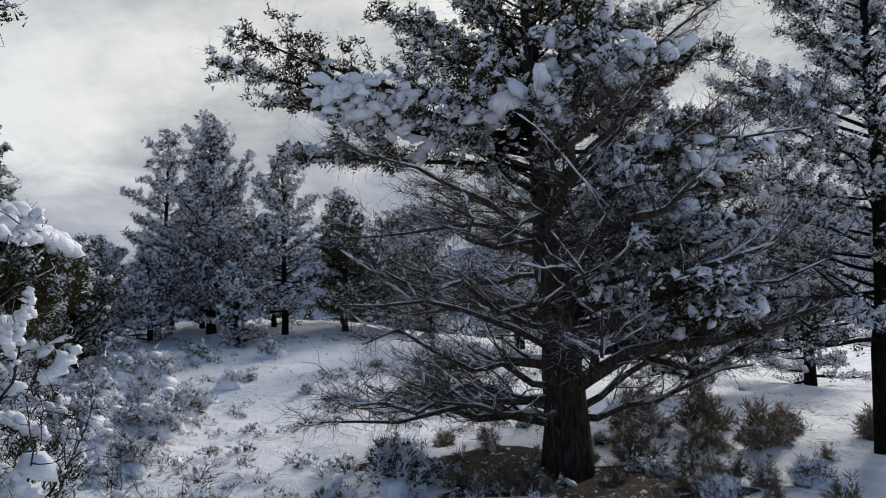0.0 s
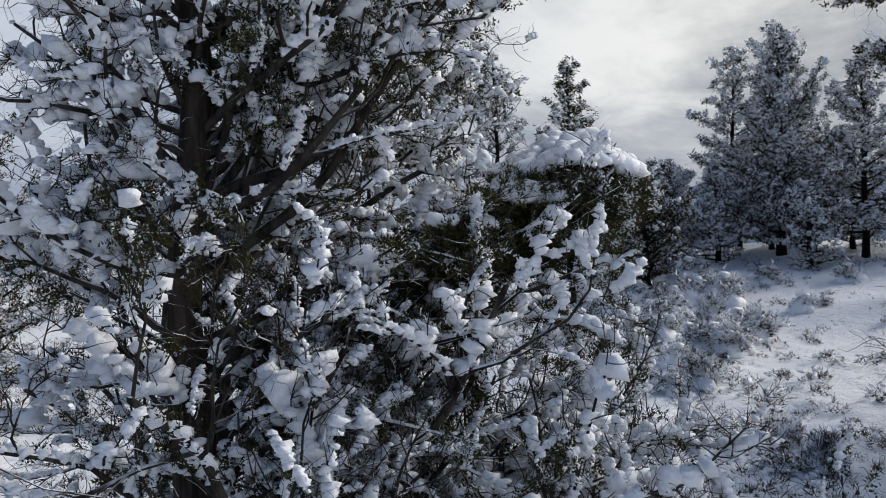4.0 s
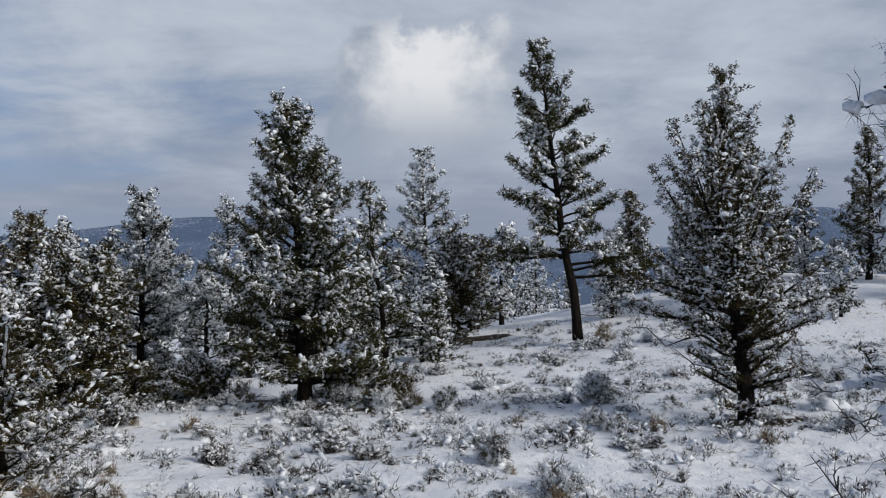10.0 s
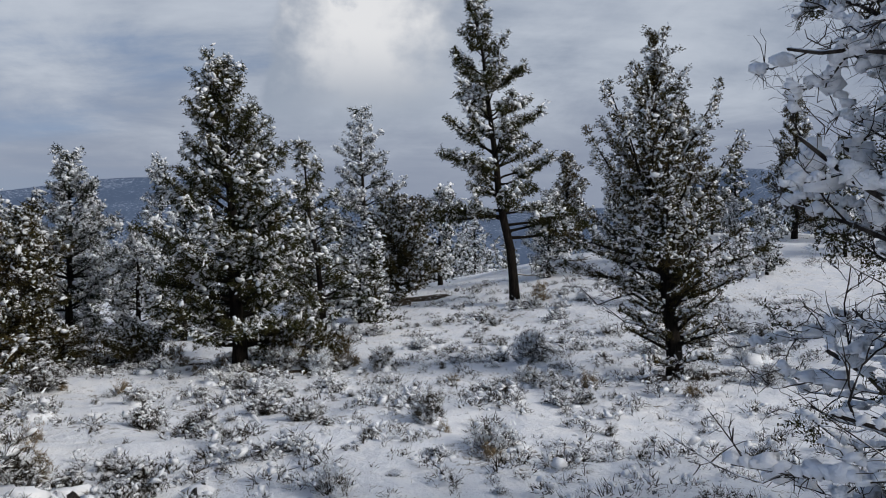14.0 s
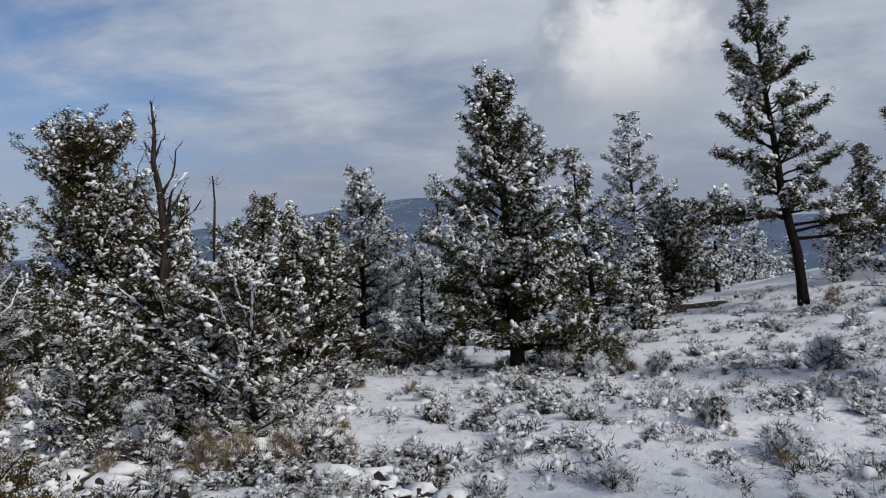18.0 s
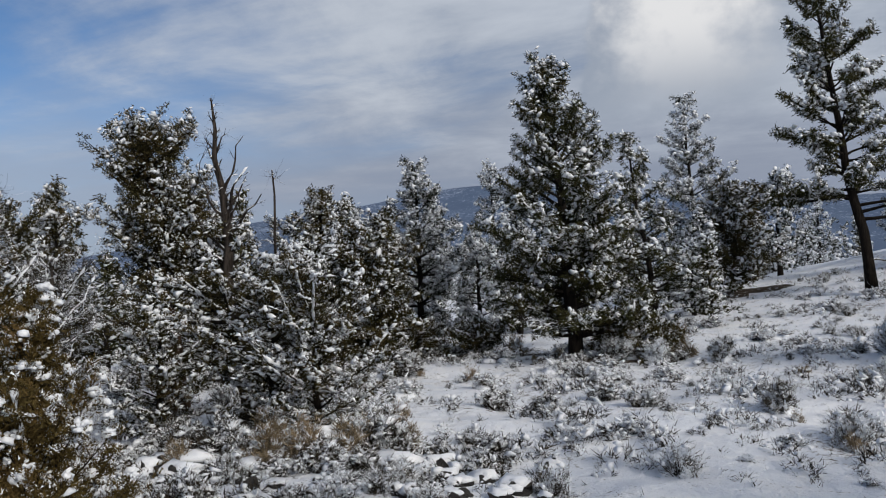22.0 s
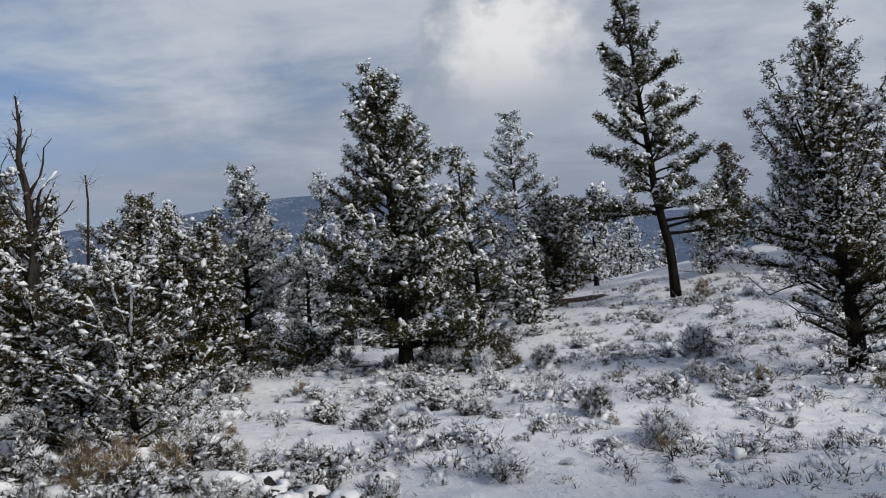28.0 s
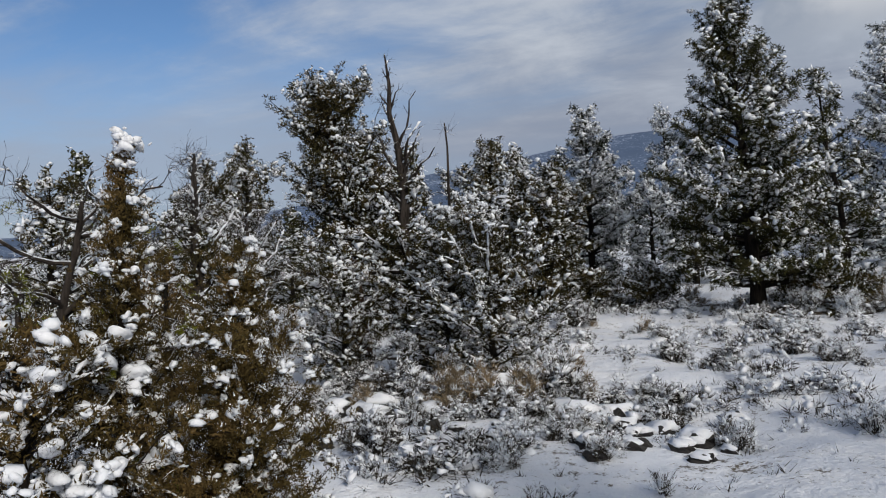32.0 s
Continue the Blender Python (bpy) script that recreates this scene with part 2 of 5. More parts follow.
M_DRY = material("dry_brown_branches", bark_build((0.024, 0.019, 0.015), (0.125, 0.098, 0.076), 0.05), 0.9)
M_FAR = material("frosted_needles", leaf_build((0.010, 0.013, 0.009), (0.042, 0.046, 0.030), (0.054, 0.050, 0.036), 0.53), 0.85)
M_SAGE = material("sagebrush_stems", leaf_build((0.016, 0.014, 0.011), (0.105, 0.092, 0.072), (0.125, 0.110, 0.086), 0.485), 0.85)
M_BRUSH = material("dark_low_brush", leaf_build((0.010, 0.009, 0.007), (0.060, 0.051, 0.040), (0.075, 0.062, 0.046), 0.56), 0.85)
M_GRASS = material("dry_grass", leaf_build((0.10, 0.078, 0.052), (0.33, 0.26, 0.17), (0.29, 0.215, 0.145), 0.57), 0.85)
M_LICHEN = material("lichen", leaf_build((0.08, 0.09, 0.012), (0.22, 0.23, 0.03), (0.15, 0.16, 0.03), 0.75), 0.85)
def soil_build(nt, b):
    p = place_coord(nt)
    f = noise_node(nt, p, 38, 4, 0.7)
    c = blend(nt, smooth_step(nt, f, 0.35, 0.7), (0.026, 0.020, 0.015), (0.105, 0.078, 0.055))
    c = blend(nt, smooth_step(nt, noise_node(nt, p, 7, 5, 0.7), 0.58, 0.64), c, SNOW)
    nt.links.new(c, b.inputs["Base Color"])
    bump(nt, b, f, 0.03)


M_SOIL = material("needle_litter", soil_build, 0.95)
M_ROCK = material("basalt", rock_build, 0.85)
M_HILL = material("hazy_wooded_hills", hill_build, 1.0)

# ---------------------------------------------------------------- mesh building
UP = np.array([0.0, 0.0, 1.0])


def mesh_of(name, pieces, mat, smooth=False):
    """One mesh out of (vertices, triangles) pairs."""
    vs, fs, n = [], [], 0
    for v, t in pieces:
        if len(v):
            vs.append(v), fs.append(t + n)
            n += len(v)
    me = bpy.data.meshes.new(name)
    if n:
        v, t = np.concatenate(vs).astype(np.float32), np.concatenate(fs).astype(np.int32)
        me.vertices.add(len(v)), me.loops.add(len(t) * 3), me.polygons.add(len(t))
        me.vertices.foreach_set("co", v.ravel())
        me.loops.foreach_set("vertex_index", t.ravel())
        me.polygons.foreach_set("loop_start", np.arange(0, len(t) * 3, 3, dtype=np.int32))
        me.polygons.foreach_set("use_smooth", np.full(len(t), smooth))
        me.update(calc_edges=True)
    me.materials.append(mat)
    return me


def part(name, pieces, mat, parent, label="", smooth=False, kind=""):
    me = mesh_of(name, pieces, mat, smooth)
    if not len(me.vertices):
        return None
    ob = new(name, me)
    ob.parent = parent
    return tagged(ob, label, kind=kind)


def tube(path, radii, sides=5, cap=True):
    path, radii = np.asarray(path, float), np.asarray(radii, float)
    d = np.gradient(path, axis=0)
    d /= np.linalg.norm(d, axis=1)[:, None] + 1e-9
    ref = np.where(np.abs(d[:, 2:3]) > 0.9, np.array([[1.0, 0, 0]]), UP[None])
    u = np.cross(d, ref)
    u /= np.linalg.norm(u, axis=1)[:, None] + 1e-9
    w = np.cross(u, d)
    a = np.arange(sides) * 2 * np.pi / sides
    ring = path[:, None] + radii[:, None, None] * (u[:, None] * np.cos(a)[None, :, None] + w[:, None] * np.sin(a)[None, :, None])
    n = len(path)
    i, j = np.meshgrid(np.arange(n - 1), np.arange(sides), indexing="ij")
    p, q = i * sides + j, i * sides + (j + 1) % sides
    f = np.concatenate([np.stack([p, p + sides, q], -1).reshape(-1, 3), np.stack([q, p + sides, q + sides], -1).reshape(-1, 3)])
    v = ring.reshape(-1, 3)
    if cap:
        tip = len(v)
        v = np.vstack([v, path[-1] + d[-1] * radii[-1], path[0] - d[0] * radii[0] * 0.3])
        k = np.arange(sides)
        e = (n - 1) * sides
        f = np.concatenate([f, np.stack([e + k, np.full(sides, tip), e + (k + 1) % sides], -1),
                            np.stack([k, (k + 1) % sides, np.full(sides, tip + 1)], -1)])
    return v, f


def spray_template(rng, blades, length, width, spread):
    """A tuft of slim three-sided blades that leave one point, mostly along +z."""
    vs, fs = [], []
    for k in range(blades):
        a, s = rng.uniform(0, 2 * np.pi), spread * np.sqrt(rng.uniform(0.02, 1))
        d = np.array([np.cos(a) * np.sin(s), np.sin(a) * np.sin(s), np.cos(s)])
        u = np.cross(d, [0.3, 0.5, 0.81])
        u /= np.linalg.norm(u)
        w = np.cross(d, u)
        root = d * length * rng.uniform(0.0, 0.35) + rng.normal(0, length * 0.10, 3)
        ln = length * rng.uniform(0.55, 1.1)
        b = rng.uniform(0, 2)
        ring = [root + width * (u * np.cos(b + c) + w * np.sin(b + c)) for c in (0, 2.094, 4.189)]
        vs += ring + [root + d * ln + rng.normal(0, length * 0.05, 3)]
        fs += [(4 * k, 4 * k + 1, 4 * k + 3), (4 * k + 1, 4 * k + 2, 4 * k + 3), (4 * k + 2, 4 * k, 4 * k + 3)]
    return np.array(vs), np.array(fs)


def frond_template(rng, blades, length, width, spread, loose=0.25):
    """A denser tuft of flat slim leaves."""
    vs, fs = [], []
    for k in range(blades):
        a, s = rng.uniform(0, 2 * np.pi), spread * np.sqrt(rng.uniform(0.02, 1))
        d = np.array([np.cos(a) * np.sin(s), np.sin(a) * np.sin(s), np.cos(s)])
        u = np.cross(d, rng.normal(0, 1, 3))
        u /= np.linalg.norm(u)
        root = d * length * rng.uniform(-0.1, 0.35) + rng.normal(0, length * loose, 3)
        ln = length * rng.uniform(0.4, 0.8)
        vs += [root - u * width, root + u * width, root + d * ln]
        fs.append((3 * k, 3 * k + 1, 3 * k + 2))
    return np.array(vs), np.array(fs)


def curl_template(rng, twigs, width):
    """A few thin crooked twigs that part from one point."""
    vs, fs = [], []
    for _ in range(twigs):
        p, d = np.zeros(3), np.array([0, 0, 1.0]) + rng.normal(0, 0.5, 3)
        u = np.cross(d, rng.normal(0, 1, 3))
        u /= np.linalg.norm(u)
        n = len(vs)
        for k in range(5):
            w = width * (1 - 0.17 * k)
            vs += [p - u * w, p + u * w]
            if k:
                a = n + 2 * k - 2
                fs += [(a, a + 1, a + 2), (a + 1, a + 3, a + 2)]
            d = d / np.linalg.norm(d) + rng.normal(0, 0.55, 3) + np.array([0, 0, 0.12])
            p = p + d / np.linalg.norm(d) * 0.25
    return np.array(vs), np.array(fs)


def blob_template(rng, seg, rings, uneven=0.11):
    """A soft uneven lump, flatter below."""
    ph = rng.uniform(0, 6.28, 6)
    vs = [(0, 0, -0.55)]
    for r in range(1, rings + 1):
        t = np.pi * r / (rings + 1)
        for s in range(seg):
            a = 2 * np.pi * (s + 0.5 * (r % 2)) / seg
            k = 1 + rng.normal(0, uneven * 0.4) + uneven * 1.5 * (np.sin(2 * a + ph[0] + 2 * t) * 0.6 + np.sin(3 * a + ph[1] - 3 * t) * 0.5 + np.sin(5 * a + ph[2] + 4 * t) * 0.35)
            z = -np.cos(t)
            vs.append((np.sin(t) * np.cos(a) * k, np.sin(t) * np.sin(a) * k, (0.55 if z < 0 else 0.95) * z * k))
    vs.append((0, 0, 0.95))
    fs = []
    for s in range(seg):
        fs.append((0, 1 + (s + 1) % seg, 1 + s))
        for r in range(rings - 1):
            a, b = 1 + r * seg + s, 1 + r * seg + (s + 1) % seg
            fs += [(a, b, a + seg), (b, b + seg, a + seg)]
        t = 1 + (rings - 1) * seg
        fs.append((t + s, t + (s + 1) % seg, t + seg))
    return np.array(vs, float), np.array(fs)


def plate_template(rng, n=6):
    """A ragged pad of snow: an uneven outline, domed above and nearly flat below."""
    a = 2 * np.pi * (np.arange(n) + rng.uniform(-0.3, 0.3, n)) / n
    r = rng.uniform(0.45, 1.15, n)
    rim = np.stack([r * np.cos(a), r * np.sin(a), rng.uniform(-0.2, 0.35, n)], -1)
    v = np.vstack([rim, [[rng.uniform(-0.25, 0.25), rng.uniform(-0.25, 0.25), 0.75]], [[0, 0, -0.3]]])
    k, l = np.arange(n), (np.arange(n) + 1) % n
    return v, np.concatenate([np.stack([k, l, 0 * k + n], -1), np.stack([l, k, 0 * k + n + 1], -1)])


def scatter(templates, rng, pos, axis, size):
    """Templates set at pos with their z along axis, turned at random; size: one number or three each."""
    pos, axis = np.asarray(pos, float).reshape(-1, 3), np.asarray(axis, float).reshape(-1, 3)
    size = np.asarray(size, float)
    size = np.repeat(size[:, None], 3, 1) if size.ndim == 1 else size
    if not len(pos):
        return []
    axis = axis / (np.linalg.norm(axis, axis=1)[:, None] + 1e-9)
    a = rng.uniform(0, 2 * np.pi, len(pos))
    ref = np.stack([np.cos(a), np.sin(a), 0 * a + 0.013], -1)
    u = np.cross(axis, ref)
    u /= np.linalg.norm(u, axis=1)[:, None] + 1e-9
    w = np.cross(axis, u)
    which = rng.integers(0, len(templates), len(pos))
    out = []
    for k, (tv, tf) in enumerate(templates):
        m = which == k
        c = int(m.sum())
        if c:
            s = size[m]
            v = pos[m][:, None] + (tv[None, :, 0:1] * s[:, None, 0:1]) * u[m][:, None] + (tv[None, :, 1:2] * s[:, None, 1:2]) * w[m][:, None] \
                + (tv[None, :, 2:3] * s[:, None, 2:3]) * axis[m][:, None]
            f = (tf[None] + (np.arange(c) * len(tv))[:, None, None]).reshape(-1, 3)
            out.append((v.reshape(-1, 3), f))
    return out


RNG = np.random.default_rng(7)
PINE_T = [frond_template(RNG, 23, 0.9, 0.085, 1.8, 0.27) for _ in range(6)]
JUN_T = [frond_template(RNG, 20, 0.9, 0.12, 1.6, 0.33) for _ in range(6)]
FINE_T = [frond_template(RNG, 22, 1.0, 0.12, 1.3, 0.35) for _ in range(6)]
FINE_N = [frond_template(RNG, 30, 0.9, 0.10, 1.4, 0.35) for _ in range(6)]
TWIG_T = [spray_template(RNG, 6, 1.0, 0.011, 0.8) for _ in range(6)]
FROST_T = [frond_template(RNG, 9, 0.95, 0.15, 2.1, 0.36) for _ in range(8)]
CURL_N = [curl_template(RNG, 3, 0.015) for _ in range(8)]
PLATE_T = [plate_template(RNG, 6) for _ in range(10)]
CURL_T = [curl_template(RNG, 4, 0.010) for _ in range(8)]
CURL_B = [curl_template(RNG, 5, 0.0085) for _ in range(8)]
FAR_T = [frond_template(RNG, 9, 1.0, 0.22, 1.4, 0.3) for _ in range(5)]
STEM_T = [frond_template(RNG, 11, 1.0, 0.034, 0.95, 0.12) for _ in range(5)]
LUMP_T = [blob_template(RNG, 5, 1) for _ in range(8)]
LUMP_S = [blob_template(RNG, 5, 2) for _ in range(8)]
LUMP_R = [blob_template(RNG, 6, 2, 0.17) for _ in range(8)]
LUMP_M = [blob_template(RNG, 7, 3, 0.15) for _ in range(8)]
LUMP_L = [blob_template(RNG, 10, 5, 0.12) for _ in range(10)]


# ---------------------------------------------------------------- ground
def lattice_noise(x, y, seed):
    xi, yi = np.floor(x).astype(np.int64), np.floor(y).astype(np.int64)
    fx, fy = x - xi, y - yi
    fx, fy = fx * fx * (3 - 2 * fx), fy * fy * (3 - 2 * fy)

    def h(i, j):
        k = (i * 374761393 + j * 668265263 + seed * 974711) & 0x7FFFFFFF
        k = ((k ^ (k >> 13)) * 1274126177) & 0x7FFFFFFF
        return ((k ^ (k >> 16)) & 0xFFFF) / 65535.0
    return (h(xi, yi) * (1 - fx) + h(xi + 1, yi) * fx) * (1 - fy) + (h(xi, yi + 1) * (1 - fx) + h(xi + 1, yi + 1) * fx) * fy


def ground_z(x, y):
    x, y = np.asarray(x, float), np.asarray(y, float)
    r2 = x * x + y * y
    z = -0.55 + 0.55 * np.exp(-r2 / 25)
    z = z + 4.0 * np.exp(-((x - 20) ** 2 + (y - 42) ** 2) / 288) + 3.5 * np.exp(-((x - 32) ** 2 + (y - 10) ** 2) / 200)
    z = z - 0.14 * np.logaddexp(0, (-x - 14) / 2) * np.exp(-r2 / 4e4)
    near = np.exp(-r2 / 3600)
    z = z + near * (0.30 * (lattice_noise(x * 0.45, y * 0.45, 1) - 0.5) + 0.13 * (lattice_noise(x * 1.4, y * 1.4, 2) - 0.5)
                    + 0.05 * (lattice_noise(x * 4, y * 4, 3) - 0.5))
    return z


def make_ground():
    rr = np.concatenate([np.linspace(0.3, 12, 100), np.geomspace(12.15, 60, 120), np.geomspace(62, 4500, 36)])
    na = 520
    aa = np.linspace(0, 2 * np.pi, na, endpoint=False)
    r, a = np.meshgrid(rr, aa, indexing="ij")
    x, y = r * np.sin(a), r * np.cos(a)
    v = np.stack([x, y, ground_z(x, y)], -1).reshape(-1, 3)
    i, j = np.meshgrid(np.arange(len(rr) - 1), np.arange(na), indexing="ij")
    p, q = i * na + j, i * na + (j + 1) % na
    f = np.concatenate([np.stack([p, q, p + na], -1).reshape(-1, 3), np.stack([q, q + na, p + na], -1).reshape(-1, 3)])
    c = len(v)
    v = np.vstack([v, [0, 0, float(ground_z(0, 0))]])
    k = np.arange(na)
    f = np.concatenate([f, np.stack([k, np.full(na, c), (k + 1) % na], -1)])
    f = f[:, ::-1]
    tagged(new("ground", mesh_of("ground", [(v, f)], M_GROUND, True)), "rolling snow-covered meadow with dry litter showing through", "ground", kind="structure")


make_ground()


def make_hills():
    """Distant wooded ranges under the cloud."""
    def ridge(name, lo, hi, dist, height, label):
        az = np.linspace(lo, hi, 420)
        t = np.linspace(0, 1, 26)
        A, T = np.meshgrid(az, t, indexing="ij")
        top = np.array([height(q) for q in az])[:, None]
        rough = (lattice_noise(A * 0.7, T * 5, 11) - 0.5) * 0.10 + (lattice_noise(A * 2.5, T * 14, 12) - 0.5) * 0.05
        d = dist * (0.55 + 0.45 * T)
        z = top * dist / 57.3 * np.clip(T ** 1.15 * (1 + rough * (1 - T)), 0, 2) - 20
        ar = np.radians(A)
        v = np.stack([d * np.sin(ar), d * np.cos(ar), z], -1)
        v = np.concatenate([v, v[:, -1:] * np.array([1.3, 1.3, 0])], 1)
        n, m = v.shape[:2]
        i, j = np.meshgrid(np.arange(n - 1), np.arange(m - 1), indexing="ij")
        p = i * m + j
        f = np.concatenate([np.stack([p, p + m, p + 1], -1).reshape(-1, 3), np.stack([p + 1, p + m, p + m + 1], -1).reshape(-1, 3)])
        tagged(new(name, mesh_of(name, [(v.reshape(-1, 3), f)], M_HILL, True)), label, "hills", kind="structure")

    def skyline(q):
        west = 1.6 + 4.9 / (1 + math.exp(-(q + 33) / 6)) - 0.12 * max(0, q + 10) + 0.35 * math.sin(q * 0.31) * math.exp(-((q + 15) / 18) ** 2)
        north = 4.6 + 2.2 * math.exp(-((q - 25) / 4.5) ** 2) + 1.0 * math.exp(-((q - 34) / 6) ** 2)
        east = 4.5 + 2.4 / (1 + math.exp(-(q - 58) / 5)) + 0.5 * math.sin(q * 0.2)
        k = 1 / (1 + math.exp(-(q - 8) / 3))
        j = 1 / (1 + math.exp(-(q - 48) / 4))
        return (west * (1 - k) + north * k) * (1 - j) + east * j
    ridge("backdrop_hills", -95, 160, 2500, skyline, "snow-speckled wooded hills under low cloud, distance haze painted in blue")


make_hills()


def litter(x, y, r, seed, sx=1.0, sy=1.0):
    """Bare needle-covered soil that the crown kept free of snow; also paints the gully's shade."""
    rng = np.random.default_rng(seed)
    n, k = 40, 7
    a = np.linspace(0, 2 * np.pi, n, endpoint=False)
    edge = r * (1 + 0.22 * np.sin(2 * a + rng.uniform(0, 6)) + 0.16 * np.sin(5 * a + rng.uniform(0, 6)) + 0.10 * np.sin(9 * a + rng.uniform(0, 6)) + rng.normal(0, 0.05, n))
    t = np.linspace(0.05, 1, k)
    px, py = x + sx * t[:, None] * edge * np.sin(a), y + sy * t[:, None] * edge * np.cos(a)
    z = ground_z(px, py) + 0.035 - 0.045 * t[:, None] ** 6
    v = np.stack([px, py, z], -1).reshape(-1, 3)
    i, j = np.meshgrid(np.arange(k - 1), np.arange(n), indexing="ij")
    p, q = i * n + j, i * n + (j + 1) % n
    f = np.concatenate([np.stack([p, p + n, q], -1).reshape(-1, 3), np.stack([q, p + n, q + n], -1).reshape(-1, 3)])
    f = np.concatenate([f, np.stack([np.zeros(n - 2, int), np.arange(1, n - 1), np.arange(2, n)], -1)])
    tagged(new("dark_ground_patch", mesh_of("dark_ground_patch", [(v, f)], M_SOIL, True)), "dark needle-strewn soil free of snow, also painted shade at the gully", "ground", kind="structure")


# the long patches near x -5.7 and -8.0 paint the shaded gully bank dark
for i, (x, y, r, sx, sy) in enumerate(((5.9, 15.1, 0.42, 1.3, 1.0), (-2.2, 18.4, 0.5, 1.7, 0.9), (-7.4, 21.4, 0.9, 1.7, 1.0), (-9.2, 19.0, 1.3, 1.3, 1.0), (12.3, -1.0, 1.5, 1.0, 1.6), (1.2, 33.2, 1.2, 1.5, 1.0), (9.1, 38.2, 1.0, 1.4, 1.0),
                                       (2.0, 2.4, 0.35, 1.0, 1.0), (-8.3, 11.7, 0.6, 1.0, 1.0), (5.3, 29.0, 0.45, 1.0, 1.0), (-4.5, 9.0, 0.55, 1.5, 0.8), (-5.7, 19.6, 0.9, 2.2, 0.5), (-8.0, 18.6, 0.9, 2.0, 0.6), (-1.4, 18.0, 0.6, 1.5, 0.6), (5.9, 15.0, 0.6, 1.5, 0.8))):
    litter(x, y, r, 500 + i, sx, sy)


# ---------------------------------------------------------------- trees
def at(x, y, sink=0.04):
    return Vector((x, y, float(ground_z(x, y)) - sink))


def thing(name, x, y, label, category, group="", sink=0.04):
    ob = new(name)
    ob.empty_display_size = 0.2
    ob.location = at(x, y, sink)
    return tagged(ob, label, category, group)


def bend(rng, p0, head, rise, length, sag, steps=7, wob=0.05):
    """A bough: leaves p0 along heading head, rise degrees up, and curls by sag (share of its length) upwards."""
    t = np.linspace(0, 1, steps)
    r = np.radians(rise)
    d = np.array([np.sin(head), np.cos(head), 0])
    side = np.array([d[1], -d[0], 0])
    w = np.cumsum(rng.normal(0, wob, steps)) * length * 0.35
    w2 = np.cumsum(rng.normal(0, wob, steps)) * length * 0.25
    w -= w[0]
    w2 -= w2[0]
    return p0 + d * (length * np.cos(r) * t)[:, None] + side * w[:, None] + UP * (length * (np.sin(r) * t + sag * t * t) + w2)[:, None]


def along(path, s):
    k = s * (len(path) - 1)
    i = min(int(k), len(path) - 2)
    return path[i] + (path[i + 1] - path[i]) * (k - i), path[i + 1] - path[i]


def snow_strip(rng, path, radii, fat):
    """Uneven snow lying along the upper side of a bough."""
    n = 3 * len(path) - 2
    s, s0 = np.linspace(0, 1, n), np.linspace(0, 1, len(path))
    fine = np.stack([np.interp(s, s0, path[:, i]) for i in range(3)], -1)
    r = np.interp(s, s0, radii)
    k = np.clip(rng.normal(0.9, 0.75, n), 0.05, 2.4)
    k[0] = k[-1] = 0.1
    return tube(fine + UP * (r * 0.5 + fat * 0.6 * k)[:, None] + rng.normal(0, fat * 0.3, (n, 3)), r * 0.4 + fat * k, 6)


